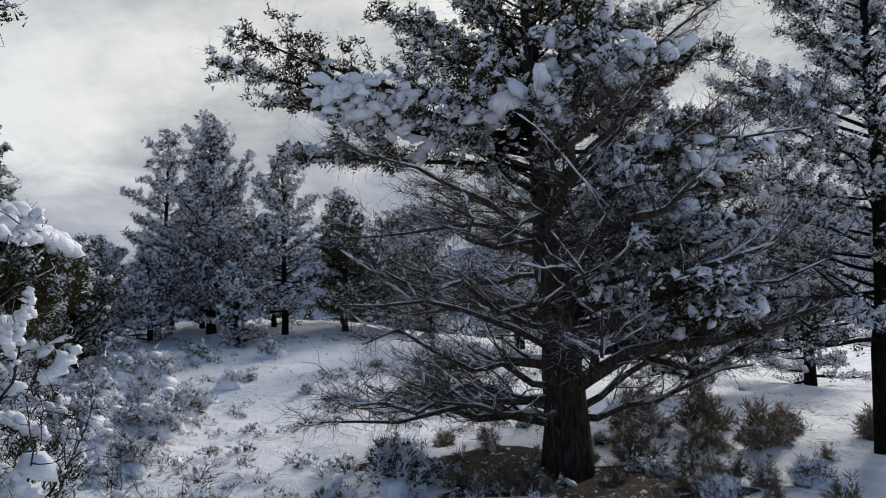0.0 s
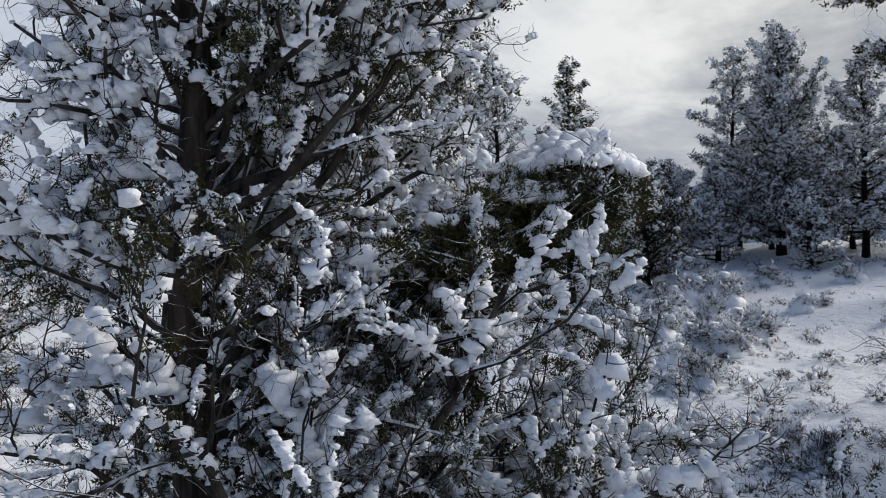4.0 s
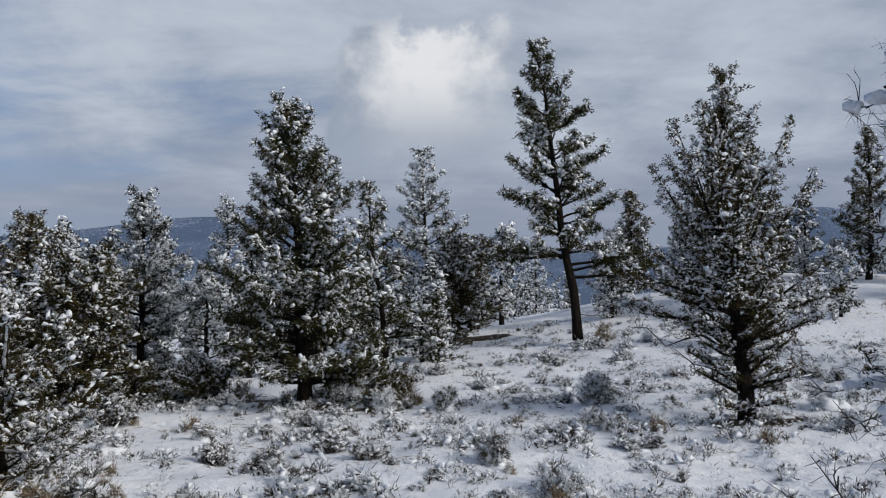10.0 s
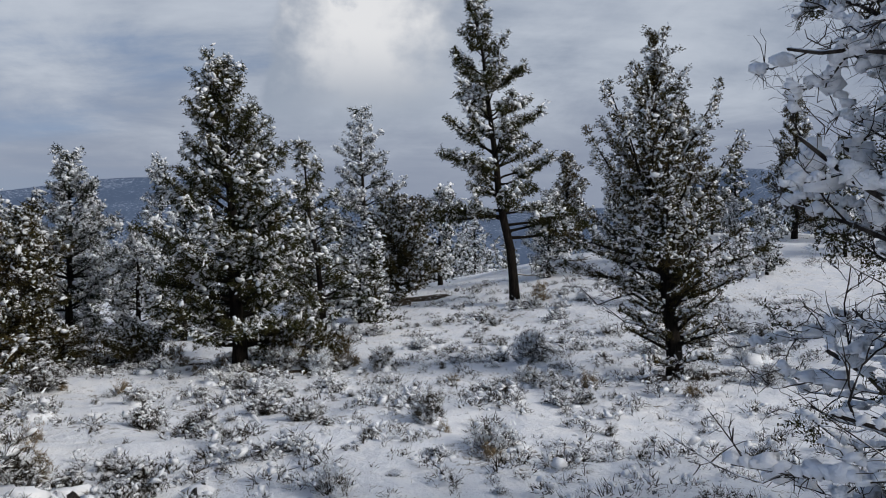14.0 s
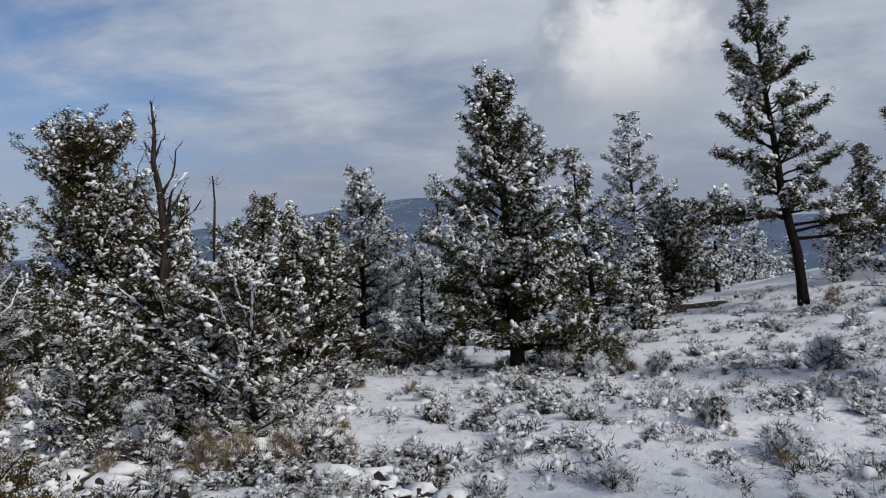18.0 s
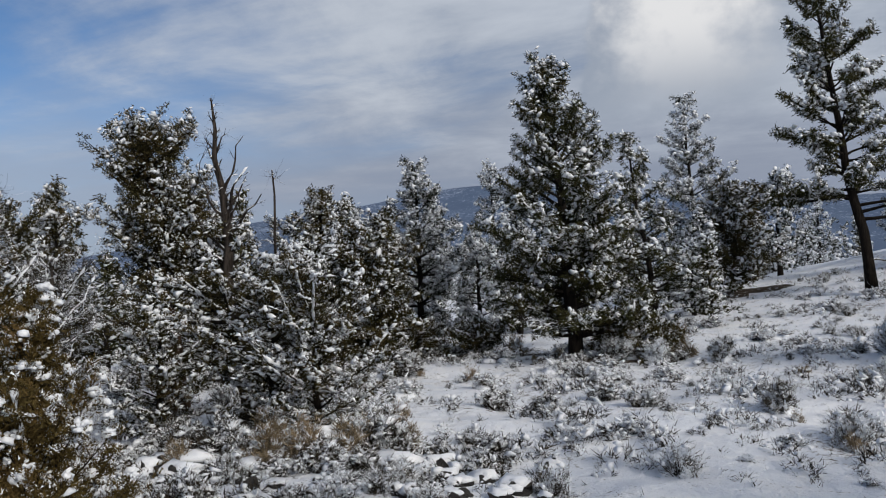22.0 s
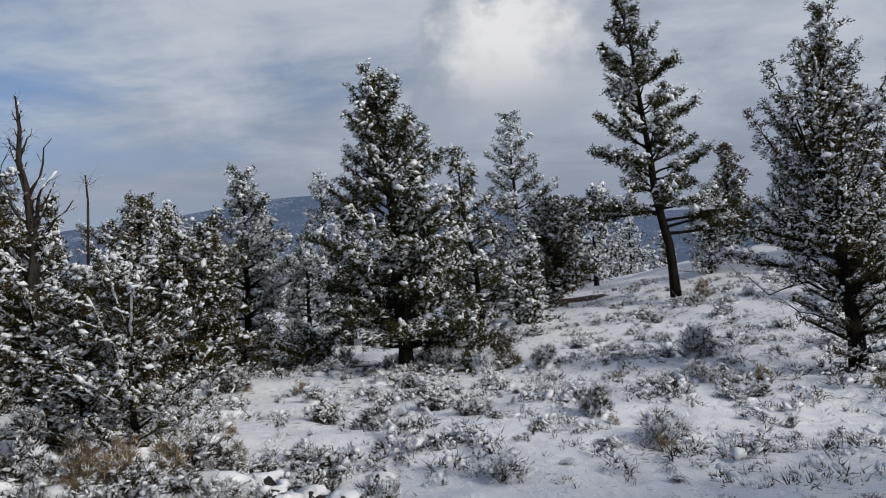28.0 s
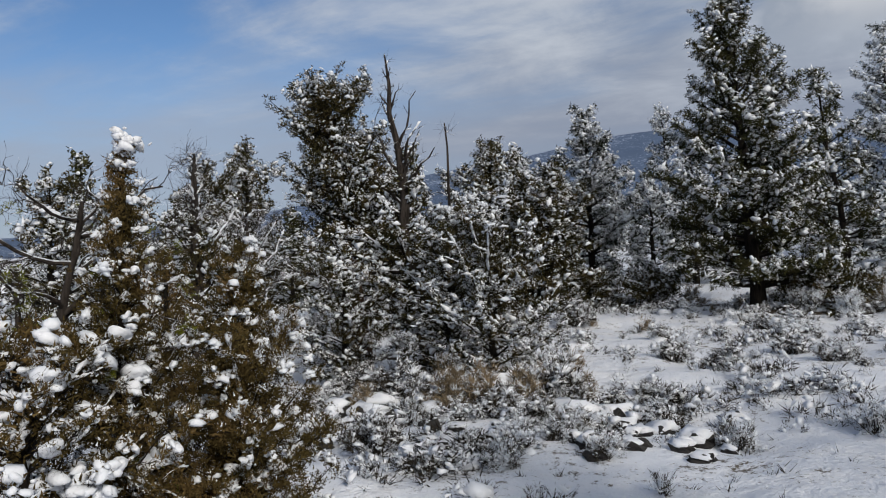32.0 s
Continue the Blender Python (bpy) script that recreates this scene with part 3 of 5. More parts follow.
def bough(rng, p0, head, rise, length, sag, r0, st):
    """Wood, leaf tufts and snow of one limb, by the style st."""
    path = bend(rng, p0, head, rise, length, sag, 7, st.get("wob", 0.05))
    rad = r0 * (1 - 0.82 * np.linspace(0, 1, 7))
    wood, tp, ta = [tube(path, rad, st.get("round", 5))], [], []
    strips = []
    twp, twa, tws = [], [], []
    n = max(2, int(length * st["side"]))
    for k in range(n):
        s = st["bare"] + (1 - st["bare"]) * (k + rng.uniform(0, 1)) / n
        q, d = along(path, min(s, 0.999))
        ln = length * st["reach"] * (1.15 - 0.75 * s) * rng.uniform(0.5, 1.2)
        h2 = np.arctan2(d[0], d[1]) + rng.choice([-1, 1]) * np.radians(rng.uniform(25, 75))
        k1 = st.get("joints", 4)
        sp = bend(rng, q, h2, rng.uniform(*st["tilt"]), ln, st["curl"], k1, st.get("wob", 0.05) * 1.4)
        r1 = max(r0 * (1 - 0.8 * s) * st.get("fork", 0.32), st["thin"])
        sr = np.linspace(r1, st["thin"] * 0.6, k1)
        wood.append(tube(sp, sr, 3, False))
        if st["strip"] and rng.uniform() < st["strip"]:
            strips.append(snow_strip(rng, sp, sr, st["fat"] * rng.uniform(0.5, 1.2)))
        m = max(1, int(round(ln * st["tufts"])))
        for c in range(m):
            e = (c + rng.uniform(0.2, 1)) / m
            t0, td = along(sp, min(e, 0.999))
            tp.append(t0 + rng.normal(0, st["loose"], 3))
            ta.append(td / (np.linalg.norm(td) + 1e-9) + UP * st["lift"] + rng.normal(0, 0.3, 3))
        if st["twigs"]:
            for c in range(st["twigs"]):
                t0, td = along(sp, rng.uniform(0.1, 0.999))
                twp.append(t0), twa.append(td / (np.linalg.norm(td) + 1e-9) + rng.normal(0, 0.45, 3)), tws.append(st["twig"] * rng.uniform(0.6, 1.3))
    if rng.uniform() < st["strip"]:
        strips.append(snow_strip(rng, path[1:], rad[1:], st["fat"]))
    m = int(length * st["tufts"] * 0.8)
    for c in range(m):
        t0, td = along(path, min(st["bare"] + (1 - st["bare"]) * rng.uniform(0.1, 1), 0.999))
        tp.append(t0 + rng.normal(0, st["loose"], 3))
        ta.append(td / (np.linalg.norm(td) + 1e-9) + UP * st["lift"] + rng.normal(0, 0.3, 3))
    for c in range(3 if st["leaf"] else 0):
        tp.append(path[-1] + rng.normal(0, st["size"] * 0.5, 3))
        ta.append(path[-1] - path[-2] + UP * 0.1)
    if twp:
        wood += scatter(st.get("twig_set", TWIG_T), rng, twp, twa, np.array(tws))
    leaf, lumps = [], list(strips)
    if tp and st["leaf"]:
        tp, ta = np.array(tp), np.array(ta)
        keep = rng.uniform(size=len(tp)) < st.get("keep", 1)
        leaf = scatter(st["leaf"], rng, tp[keep], ta[keep], st["size"] * rng.uniform(0.65, 1.25, keep.sum()))
        if st["dust"]:
            patchy = lattice_noise(tp[:, 0] * 2.2 + tp[:, 2] * 2.9, tp[:, 1] * 2.2 - tp[:, 2] * 2.5, 21)
            capped = rng.uniform(size=len(tp)) < st["dust"] * np.clip(6.0 * patchy - 2.1, 0.03, 1.8)
            out = np.linalg.norm(tp - p0, axis=1) / length
            capped &= rng.uniform(size=len(tp)) < np.clip(2.6 * out - st.get("inner", 0.55), 0.05, 1)
            capped = np.repeat(np.flatnonzero(capped), st.get("clods", 2))
            c = len(capped)
            z = st["size"] * st["cap"] * 0.76 * np.exp(rng.normal(-0.22, 0.5, c).clip(-1.4, 0.7))
            sz = np.stack([z * rng.uniform(0.7, 1.5, c), z * rng.uniform(0.6, 1.1, c), z * rng.uniform(0.5, 0.9, c)], -1)
            fuzzy = rng.uniform(size=c) < st.get("fuzz", 0.16)
            spot, tilt = tp[capped] + UP * (st["size"] * 0.30) + rng.normal(0, st["size"] * 0.36, (c, 3)), np.tile(UP, (c, 1)) + rng.normal(0, 0.6, (c, 3))
            lumps += scatter(FROST_T, rng, spot[fuzzy], tilt[fuzzy], sz[fuzzy] * np.array([1.9, 1.9, 1.5])) + scatter(PLATE_T, rng, spot[~fuzzy], tilt[~fuzzy], sz[~fuzzy])
        load = (0.025 if st["dust"] else 1) * st["load"] * np.exp(rng.normal(0, 0.55))
        spots = tp[rng.uniform(size=len(tp)) < load]
        if st.get("cluster"):
            spots = np.repeat(spots, st["cluster"], 0)
            spots = spots + rng.normal(0, st["lump"] * 0.85, spots.shape) * np.array([1, 1, 0.75])
        c = len(spots)
        z = st["lump"] * (0.55 if st["dust"] and st["load"] < 1 else 0.78) * np.exp(rng.normal(-0.25, 0.58, c).clip(-1.6, 0.6))
        sz = np.stack([z * rng.uniform(0.8, 1.8, c), z * rng.uniform(0.7, 1.2, c), z * rng.uniform(0.6, 1.0, c)], -1)
        ax = np.tile(UP, (c, 1)) + rng.normal(0, 0.4, (c, 3))
        lumps += scatter(PLATE_T if st["dust"] and st["lumps"] is LUMP_S else st["lumps"], rng, spots + UP * (st["size"] * 0.25 + z * 0.25)[:, None], ax, sz)
    return wood, leaf, lumps


BASE = dict(side=8, bare=0.2, reach=0.38, tilt=(-5, 35), curl=0.12, thin=0.005, tufts=13, loose=0.03, lift=0.7, leaf=JUN_T, size=0.10,
            load=0.34, lump=0.046, lumps=LUMP_S, strip=0.0, fat=0.012, twigs=0, twig=0.2, dust=0.78, cap=0.60)


def style(**k):
    return {**BASE, **k}


PINE = style(side=7.5, bare=0.25, reach=0.42, tilt=(0, 40), curl=0.2, tufts=10, lift=0.6, leaf=PINE_T, size=0.14, load=0.24, lump=0.056, cluster=2)
JUNIPER = style(side=9, bare=0.12, tufts=12, lift=1.0, size=0.10, load=0.27, lump=0.050, cluster=2)
LADEN = style(strip=0.35, fat=0.014, cap=0.68, side=9, bare=0.12, tufts=12, lift=0.8, size=0.09, load=0.33, lump=0.050, cluster=2)
SPARSE = dict(side=6, tufts=6.5, size=0.17, lump=0.085, lumps=LUMP_T, joints=2, round=3)         # for trees further off
BARE = style(side=5, bare=0.15, reach=0.42, tufts=4, leaf=None, load=0, strip=0.35, fat=0.008, twigs=3, twig=0.26, wob=0.20, stout=0.6, twig_set=CURL_T)


def grow(name, x, y, height, lean, girth, st, limbs, prof, label, seed, first=0.1, rise=(0, 50), sag=0.1, leaf_mat=None, category="tree", group="",
         bark=None, wood_mat=None, fine=True, dead_below=0.0, heads=None, extra=(), top_bare=0.0, gnarl=0.006, taper=0.85, dead_mat=None, whorls=0):
    """A tree: trunk, its limbs and on each limb the foliage and the snow. prof(u): limb length at the share u of the height."""
    rng = np.random.default_rng(seed)
    tree = thing(name, x, y, label, category, group)
    n = 12
    t = np.linspace(0, 1, n)
    wob = np.cumsum(rng.normal(0, gnarl, (n, 2)), 0) * height
    wob -= wob[0] + (wob[-1] - wob[0]) * t[:, None]
    stem = np.stack([lean[0] * t ** 1.1 + wob[:, 0], lean[1] * t ** 1.1 + wob[:, 1], height * t], -1)
    rad = 0.85 * girth * (1 - t) ** taper + 0.010
    rad[0] *= 1.18
    stem[0, 2] = -0.12
    part("trunk", [tube(stem, rad, 10)], bark or M_BARK, tree, smooth=True)
    lm, bare_mat = leaf_mat or M_JUN, wood_mat or M_BARK
    bulk = [[], [], []]
    turn = rng.uniform(0, 6.28)
    todo = []
    for k in range(limbs):
        u = (k + rng.uniform(0, 0.9)) / limbs
        if whorls:
            u = min((math.floor(u * whorls) + 0.5 + rng.normal(0, 0.16)) / whorls, 1)
        u = first + (0.985 - first) * max(u, 0)
        turn += 2.4 + rng.normal(0, 0.35)
        todo.append((u, turn, prof(u) * rng.uniform(0.6, 1.14), rise[0] + (rise[1] - rise[0]) * u + rng.normal(0, 9), sag, None))
    todo += [(u, np.radians(h), ln, rs, sg, s2) for u, h, ln, rs, sg, s2 in extra]
    for u, h, ln, rs, sg, s2 in todo:
        if heads and s2 is None:
            ln *= heads(np.degrees(h) % 360, u)
        if s2 is None:
            ln *= 0.72 + 0.56 * float(lattice_noise(np.array(np.degrees(h) / 48 + 300), np.array(u * height * 1.3), seed))
        if ln < 0.06:
            continue
        q, _ = along(stem, u)
        now = s2 or (st if u >= dead_below else {**BARE, "twigs": st.get("dead_twigs", 6)})
        if s2 is None and top_bare and u > 1 - top_bare:
            now = st.get("top", BARE)
        r0 = min(girth * 0.5, 0.006 + 0.011 * ln + girth * 0.18 * (1 - u)) * now.get("stout", 1.0)
        wood, leaf, snow = bough(rng, q, h, rs, ln, sg, r0, now)
        if fine:
            limb = part("limb", wood, bare_mat if now["leaf"] else M_DRY if "dark" in now else dead_mat or M_DEAD, tree)
            part("foliage", leaf, lm, limb, kind="stuff")
            part("snow", snow, M_SNOW, limb, smooth=True, kind="stuff")
        else:
            for a, b in zip(bulk, (wood, leaf, snow)):
                a += b
    if not fine:
        part("limbwood", bulk[0], bare_mat, tree, kind="stuff")
        part("foliage", bulk[1], lm, tree, kind="stuff")
        part("snow", bulk[2], M_SNOW, tree, smooth=True, kind="stuff")
    return tree


def cone(a, p=0.8, low=0.12, full=0.22):
    """Limb length: swells from the ground to the share full, then narrows to the tip."""
    def f(u):
        if u < full:
            return a * (0.72 + 0.28 * (u - low) / max(full - low, 0.01))
        return a * ((1 - u) / (1 - full)) ** p + 0.07
    return f


def oval(a, mid=0.55):
    def f(u):
        return a * max(0.12, 1 - abs((u - mid) / (1.02 - mid if u > mid else mid + 0.25)) ** 2.2)
    return f


# --- trees of the open slope
A_ST = {**PINE, "cap": 0.60, "dust": 0.58, "size": 0.125, "lump": 0.050, "load": 0.24}
grow("pine_tree", -2.8, 18.6, 6.78, (-0.48, -0.08), 0.19, A_ST, 128,
     cone(1.75, 0.60, 0.06, 0.34), "broad snow-dusted pine with a dark trunk and low sweeping boughs", 11, first=0.10, rise=(-4, 55), sag=0.14, leaf_mat=M_PINE, dead_below=0.13, whorls=17,
     extra=[(0.10, 80, 2.2, 6, 0.0, A_ST), (0.13, 120, 2.0, 2, 0.04, A_ST), (0.12, 60, 1.9, 4, 0.0, A_ST), (0.15, 280, 1.7, 6, 0.0, {**A_ST, "load": 5}), (0.16, 310, 1.6, 4, 0.02, A_ST), (0.19, 250, 1.8, 6, 0.02, {**A_ST, "load": 6}),
            (0.24, 270, 1.7, 8, 0.05, {**A_ST, "load": 6}), (0.09, 200, 1.6, 8, -0.02, A_ST), (0.14, 170, 1.7, 2, 0.02, A_ST), (0.13, 230, 1.4, 4, 0.0, BARE), (0.11, 300, 1.7, 4, 0.0, BARE), (0.085, 95, 1.6, 5, 0, A_ST)])
grow("pine_tree", -1.3, 24.1, 5.55, (-0.6, 0), 0.11, {**PINE, **SPARSE, "size": 0.15, "lump": 0.06, "tufts": 8}, 58, cone(1.2, 0.6, 0.1, 0.2), "slender snow-dusted pine behind a broader one", 12, whorls=12, rise=(0, 50), leaf_mat=M_PINE, fine=False)
grow("pine_tree", -0.1, 36.5, 8.5, (-0.2, 0), 0.15, {**PINE, **SPARSE, "load": 0.36}, 80, cone(2.15, 0.66, 0.05, 0.2), "tall narrow pine with a pale snowy lower half", 13, whorls=12, rise=(0, 45), leaf_mat=M_FAR, fine=False)
grow("juniper_tree", 1.2, 33.6, 3.9, (0.1, 0), 0.14, {**JUNIPER, **SPARSE, "load": 0.18}, 84, oval(1.7, 0.35), "dark olive rounded juniper with little snow", 14, first=0.03, rise=(10, 65), fine=False)
C_ST = {**PINE, "bare": 0.32, "tufts": 8.0, "side": 6.0, "load": 0.26, "size": 0.19, "lump": 0.07}
grow("pine_tree", 5.15, 29.1, 10.9, (-1.4, 0.18), 0.20, C_ST, 74, cone(1.95, 0.60, 0.25, 0.40),
     "tall leaning pine with open snowy whorls and a bare lower trunk", 15, first=0.27, rise=(-8, 50), sag=0.16, leaf_mat=M_PINE, gnarl=0.006, whorls=14,
     extra=[(0.22, 95, 2.8, 4, 0.02, C_ST), (0.24, 70, 2.4, 6, 0.05, C_ST), (0.26, 100, 2.4, 8, 0.05, {**C_ST, "load": 0.8}), (0.29, 270, 2.6, -4, 0.02, C_ST), (0.31, 250, 2.4, -8, 0.1, C_ST), (0.10, 100, 1.5, 10, 0.0, BARE)])
grow("juniper_tree", 9.1, 38.6, 5.2, (0.3, 0), 0.15, {**JUNIPER, **SPARSE}, 64, cone(1.5, 0.7), "dark pointed juniper on the rise", 16, rise=(5, 60), fine=False)
J_ST = {**JUNIPER, "strip": 0.25, "fat": 0.012, "cap": 0.62, "tufts": 11, "size": 0.09, "dust": 0.85, "load": 0.36, "lump": 0.050}
grow("juniper_tree", 5.7, 15.2, 6.55, (-0.34, 0.08), 0.17, J_ST, 88, cone(1.7, 0.95, 0.1, 0.34),
     "upright snow-covered juniper with several pointed leaders", 17, first=0.12, rise=(6, 70), sag=0.2,
     extra=[(0.50, 290, 1.9, 64, 0.3, J_ST), (0.45, 275, 1.75, 40, 0.35, J_ST), (0.52, 105, 1.9, 50, 0.35, J_ST), (0.60, 115, 1.45, 68, 0.25, J_ST), (0.74, 280, 0.9, 62, 0.3, J_ST), (0.80, 110, 1.25, 80, 0.1, J_ST), (0.40, 110, 1.9, 42, 0.35, J_ST), (0.66, 30, 1.3, 75, 0.2, J_ST),
            (0.30, 285, 2.0, 14, 0.1, {**J_ST, "load": 8}), (0.26, 300, 2.2, 10, 0.05, {**J_ST, "load": 8}), (0.33, 265, 1.9, 16, 0.05, {**J_ST, "load": 8}), (0.20, 280, 2.0, 12, 0.0, BARE), (0.28, 100, 1.9, 16, 0.1, J_ST), (0.22, 130, 1.7, 20, 0.0, J_ST),
            (0.10, 290, 1.4, 20, 0, BARE), (0.09, 110, 1.2, 22, 0, BARE), (0.12, 220, 1.0, 24, 0, J_ST), (0.10, 150, 1.1, 20, 0, J_ST), (0.11, 80, 1.2, 20, 0, J_ST), (0.08, 250, 1.1, 24, 0, J_ST), (0.05, 200, 1.0, 14, 0, BARE), (0.06, 160, 1.0, 12, 0, J_ST), (0.05, 230, 0.9, 12, 0, J_ST), (0.13, 320, 1.2, 20, 0, J_ST)])
grow("pine_tree", -7.6, 21.9, 5.2, (-0.06, 0), 0.12, {**PINE, "load": 0.42, "lump": 0.06, "size": 0.13}, 80, cone(1.3, 0.5, 0.1, 0.3), "thickly snow-covered pine with a rounded top", 18, fine=False, whorls=12, first=0.05, rise=(0, 50), leaf_mat=M_FAR)
grow("pine_tree", -5.9, 22.0, 3.3, (-0.04, 0), 0.08, {**PINE, "tufts": 7}, 36, cone(0.75, 0.6), "small thin snowy pine with a slender stem", 19, first=0.10, rise=(0, 45), leaf_mat=M_FAR, fine=False)
grow("pine_tree", -9.9, 41.0, 7.6, (-0.3, 0), 0.15, {**PINE, **SPARSE, "load": 0.4}, 60, cone(1.7, 0.65), "frosted pine standing behind the front row", 20, whorls=12, leaf_mat=M_FAR, fine=False)
grow("pine_tree", -10.9, 25.1, 4.4, (0, 0), 0.10, {**PINE, **SPARSE, "size": 0.14, "load": 0.42, "lump": 0.065}, 50, cone(1.05, 0.65), "small frosted pine among taller ones", 21, whorls=12, leaf_mat=M_FAR, fine=False)
grow("juniper_tree", 18.9, 35.5, 6.6, (0.2, 0), 0.15, {**JUNIPER, **SPARSE}, 64, cone(1.5, 0.7), "snowy juniper on the upper slope", 23, rise=(5, 55), fine=False)
for i, (x, y, h, a) in enumerate(((-3.9, 27.5, 4.6, 1.2), (-8.9, 27.0, 4.8, 1.2), (-6.6, 30.5, 5.2, 1.4), (7.4, 34.0, 3.2, 1.1), (11.8, 32.0, 3.4, 1.3), (9.6, 25.5, 2.2, 0.9))):
    grow("juniper_tree", x, y, h, (0.1, 0), 0.11, {**JUNIPER, **SPARSE, "load": 0.36}, 50, oval(a, 0.4), "snow-dusted juniper filling the gap between pines", 110 + i, first=0.04, rise=(5, 60), leaf_mat=M_FAR, fine=False, group="junipers between the pines")

# scrub added as darkness for the shaded gully and the pine's foot
for i, (x, y, h, a) in enumerate(((-5.3, 19.8, 0.6, 0.9), (-6.9, 19.4, 0.7, 1.0), (-8.4, 19.0, 0.6, 0.9), (-1.1, 18.3, 0.5, 0.7), (-1.9, 18.9, 0.6, 0.7))):
    grow("juniper_scrub", x, y, h, (0, 0), 0.04, {**JUNIPER, **SPARSE, "size": 0.10, "lump": 0.04, "tufts": 12, "dust": 0.3, "load": 0.1}, 40, oval(a, 0.3), "low dark juniper scrub with little snow, added to darken the ground", 170 + i, first=0.03, rise=(5, 50), fine=False, category="shrub", group="scrub at the lip of the gully")

# --- the stand of old junipers by the rocks
L_ST = {**JUNIPER, "cap": 0.60, "load": 0.2, "size": 0.085, "lump": 0.044, "tufts": 12, "side": 8, "dust": 0.62}
CAP = {**L_ST, "load": 4, "lump": 0.06, "bare": 0.3, "cluster": 2}
grow("juniper_tree", -8.3, 11.7, 4.78, (-0.40, -0.3), 0.19, L_ST, 140, oval(1.02, 0.70),
     "old dark juniper with a thick trunk and flat snowy top", 31, first=0.34, rise=(0, 38), sag=0.2, dead_below=0.40, bark=M_REDBARK,
     extra=[(0.93, 300, 0.75, 35, 0.3, L_ST), (0.91, 60, 0.85, 30, 0.3, L_ST), (0.94, 0, 0.7, 45, 0.2, L_ST), (0.86, 90, 0.95, 20, 0.3, CAP), (0.84, 200, 0.8, 25, 0.3, L_ST), (0.5, 75, 1.5, 45, 0.3, BARE), (0.58, 85, 1.4, 50, 0.3, BARE), (0.42, 60, 1.3, 40, 0.3, BARE),
            (0.30, 250, 1.4, 10, 0.1, {**L_ST, "load": 10, "lump": 0.055}), (0.26, 200, 1.4, 10, 0.05, {**L_ST, "load": 12, "lump": 0.06, "lumps": LUMP_M}), (0.27, 300, 1.4, 8, 0.1, L_ST)])
SNAG = {**BARE, "stout": 1.5, "wob": 0.24, "strip": 0.12, "twigs": 1, "twig": 0.16, "side": 7, "reach": 0.45, "thin": 0.006}
S_ST = {**LADEN, "dust": 0.8, "tufts": 10, "top": SNAG}
grow("juniper_tree", -6.5, 10.8, 4.9, (-0.34, -0.21), 0.14, S_ST, 66, lambda u: 1.2 * (1 - u / 0.66) ** 0.5 if u < 0.58 else 0.45 * (1.05 - u) + 0.08,
     "half-dead juniper with a bare snag top above snow-laden boughs", 32, first=0.10, rise=(10, 62), sag=0.2, top_bare=0.43, taper=0.8, gnarl=0.012, bark=M_SNAG, dead_mat=M_SNAG,
     extra=[(0.62, 95, 0.68, 48, 0.35, SNAG), (0.57, 75, 0.72, 40, 0.4, SNAG), (0.66, 60, 0.5, 50, 0.3, SNAG), (0.60, 120, 0.55, 45, 0.3, SNAG), (0.54, 250, 0.6, 40, 0.3, SNAG), (0.72, 85, 0.6, 55, 0.3, SNAG), (0.64, 280, 0.5, 45, 0.35, SNAG), (0.84, 95, 0.34, 50, 0.2, SNAG), (0.78, 280, 0.35, 45, 0.3, SNAG), (0.36, 230, 1.5, 8, 0.05, {**S_ST, "load": 10, "lump": 0.040, "lumps": LUMP_R, "cluster": 5}), (0.32, 215, 1.4, 4, 0.05, {**S_ST, "load": 10, "lump": 0.040, "lumps": LUMP_R, "cluster": 5}), (0.40, 250, 1.3, 10, 0.05, {**S_ST, "load": 10, "lump": 0.040, "lumps": LUMP_R, "cluster": 5})])
grow("dead_pole", -5.9, 10.5, 3.72, (0.06, 0.03), 0.040, BARE, 4, lambda u: 0.14, "thin grey dead trunk standing bare among junipers", 33, first=0.5, category="dead tree", bark=M_SNAG)
grow("juniper_tree", -9.3, 19.4, 4.2, (-0.1, 0), 0.17, {**JUNIPER, **SPARSE, "size": 0.12, "lump": 0.055, "side": 8, "tufts": 9, "load": 0.28}, 84, oval(1.55, 0.4), "dense dark juniper behind the old snag", 34, first=0.05, rise=(5, 62), fine=False)
grow("juniper_tree", -7.4, 18.4, 3.4, (0.1, 0), 0.14, {**JUNIPER, **SPARSE, "size": 0.12, "lump": 0.055, "side": 8, "tufts": 9, "load": 0.22}, 70, oval(1.15, 0.4), "rusty dark juniper beside a denser one", 40, first=0.05, rise=(5, 62), fine=False)
Y_ST = {**LADEN, "dust": 0.85, "cap": 0.85, "size": 0.055, "tufts": 16, "side": 12, "lump": 0.036, "load": 0.26, "twigs": 2, "twig": 0.16, "twig_set": CURL_T, "bare": 0.08, "fat": 0.010, "thin": 0.003, "stout": 0.6}
grow("young_juniper", -4.75, 9.5, 2.2, (-0.1, -0.05), 0.05, Y_ST, 52, oval(1.2, 0.3),
     "bushy young juniper holding many small snow clumps", 35, first=0.03, rise=(5, 75), sag=0.2)
grow("young_juniper", -5.7, 10.0, 2.4, (0.1, 0), 0.06, {**Y_ST, "load": 0.3, "lump": 0.04}, 54, oval(1.0, 0.4), "snow-clumped young juniper under the old trees", 36, first=0.05, rise=(5, 60))
grow("young_juniper", -7.2, 9.6, 1.7, (0.1, 0), 0.05, {**Y_ST, "load": 0.34, "lump": 0.042}, 44, oval(0.9, 0.4), "low snow-laden juniper beside dark stones", 46, first=0.05, rise=(5, 55))
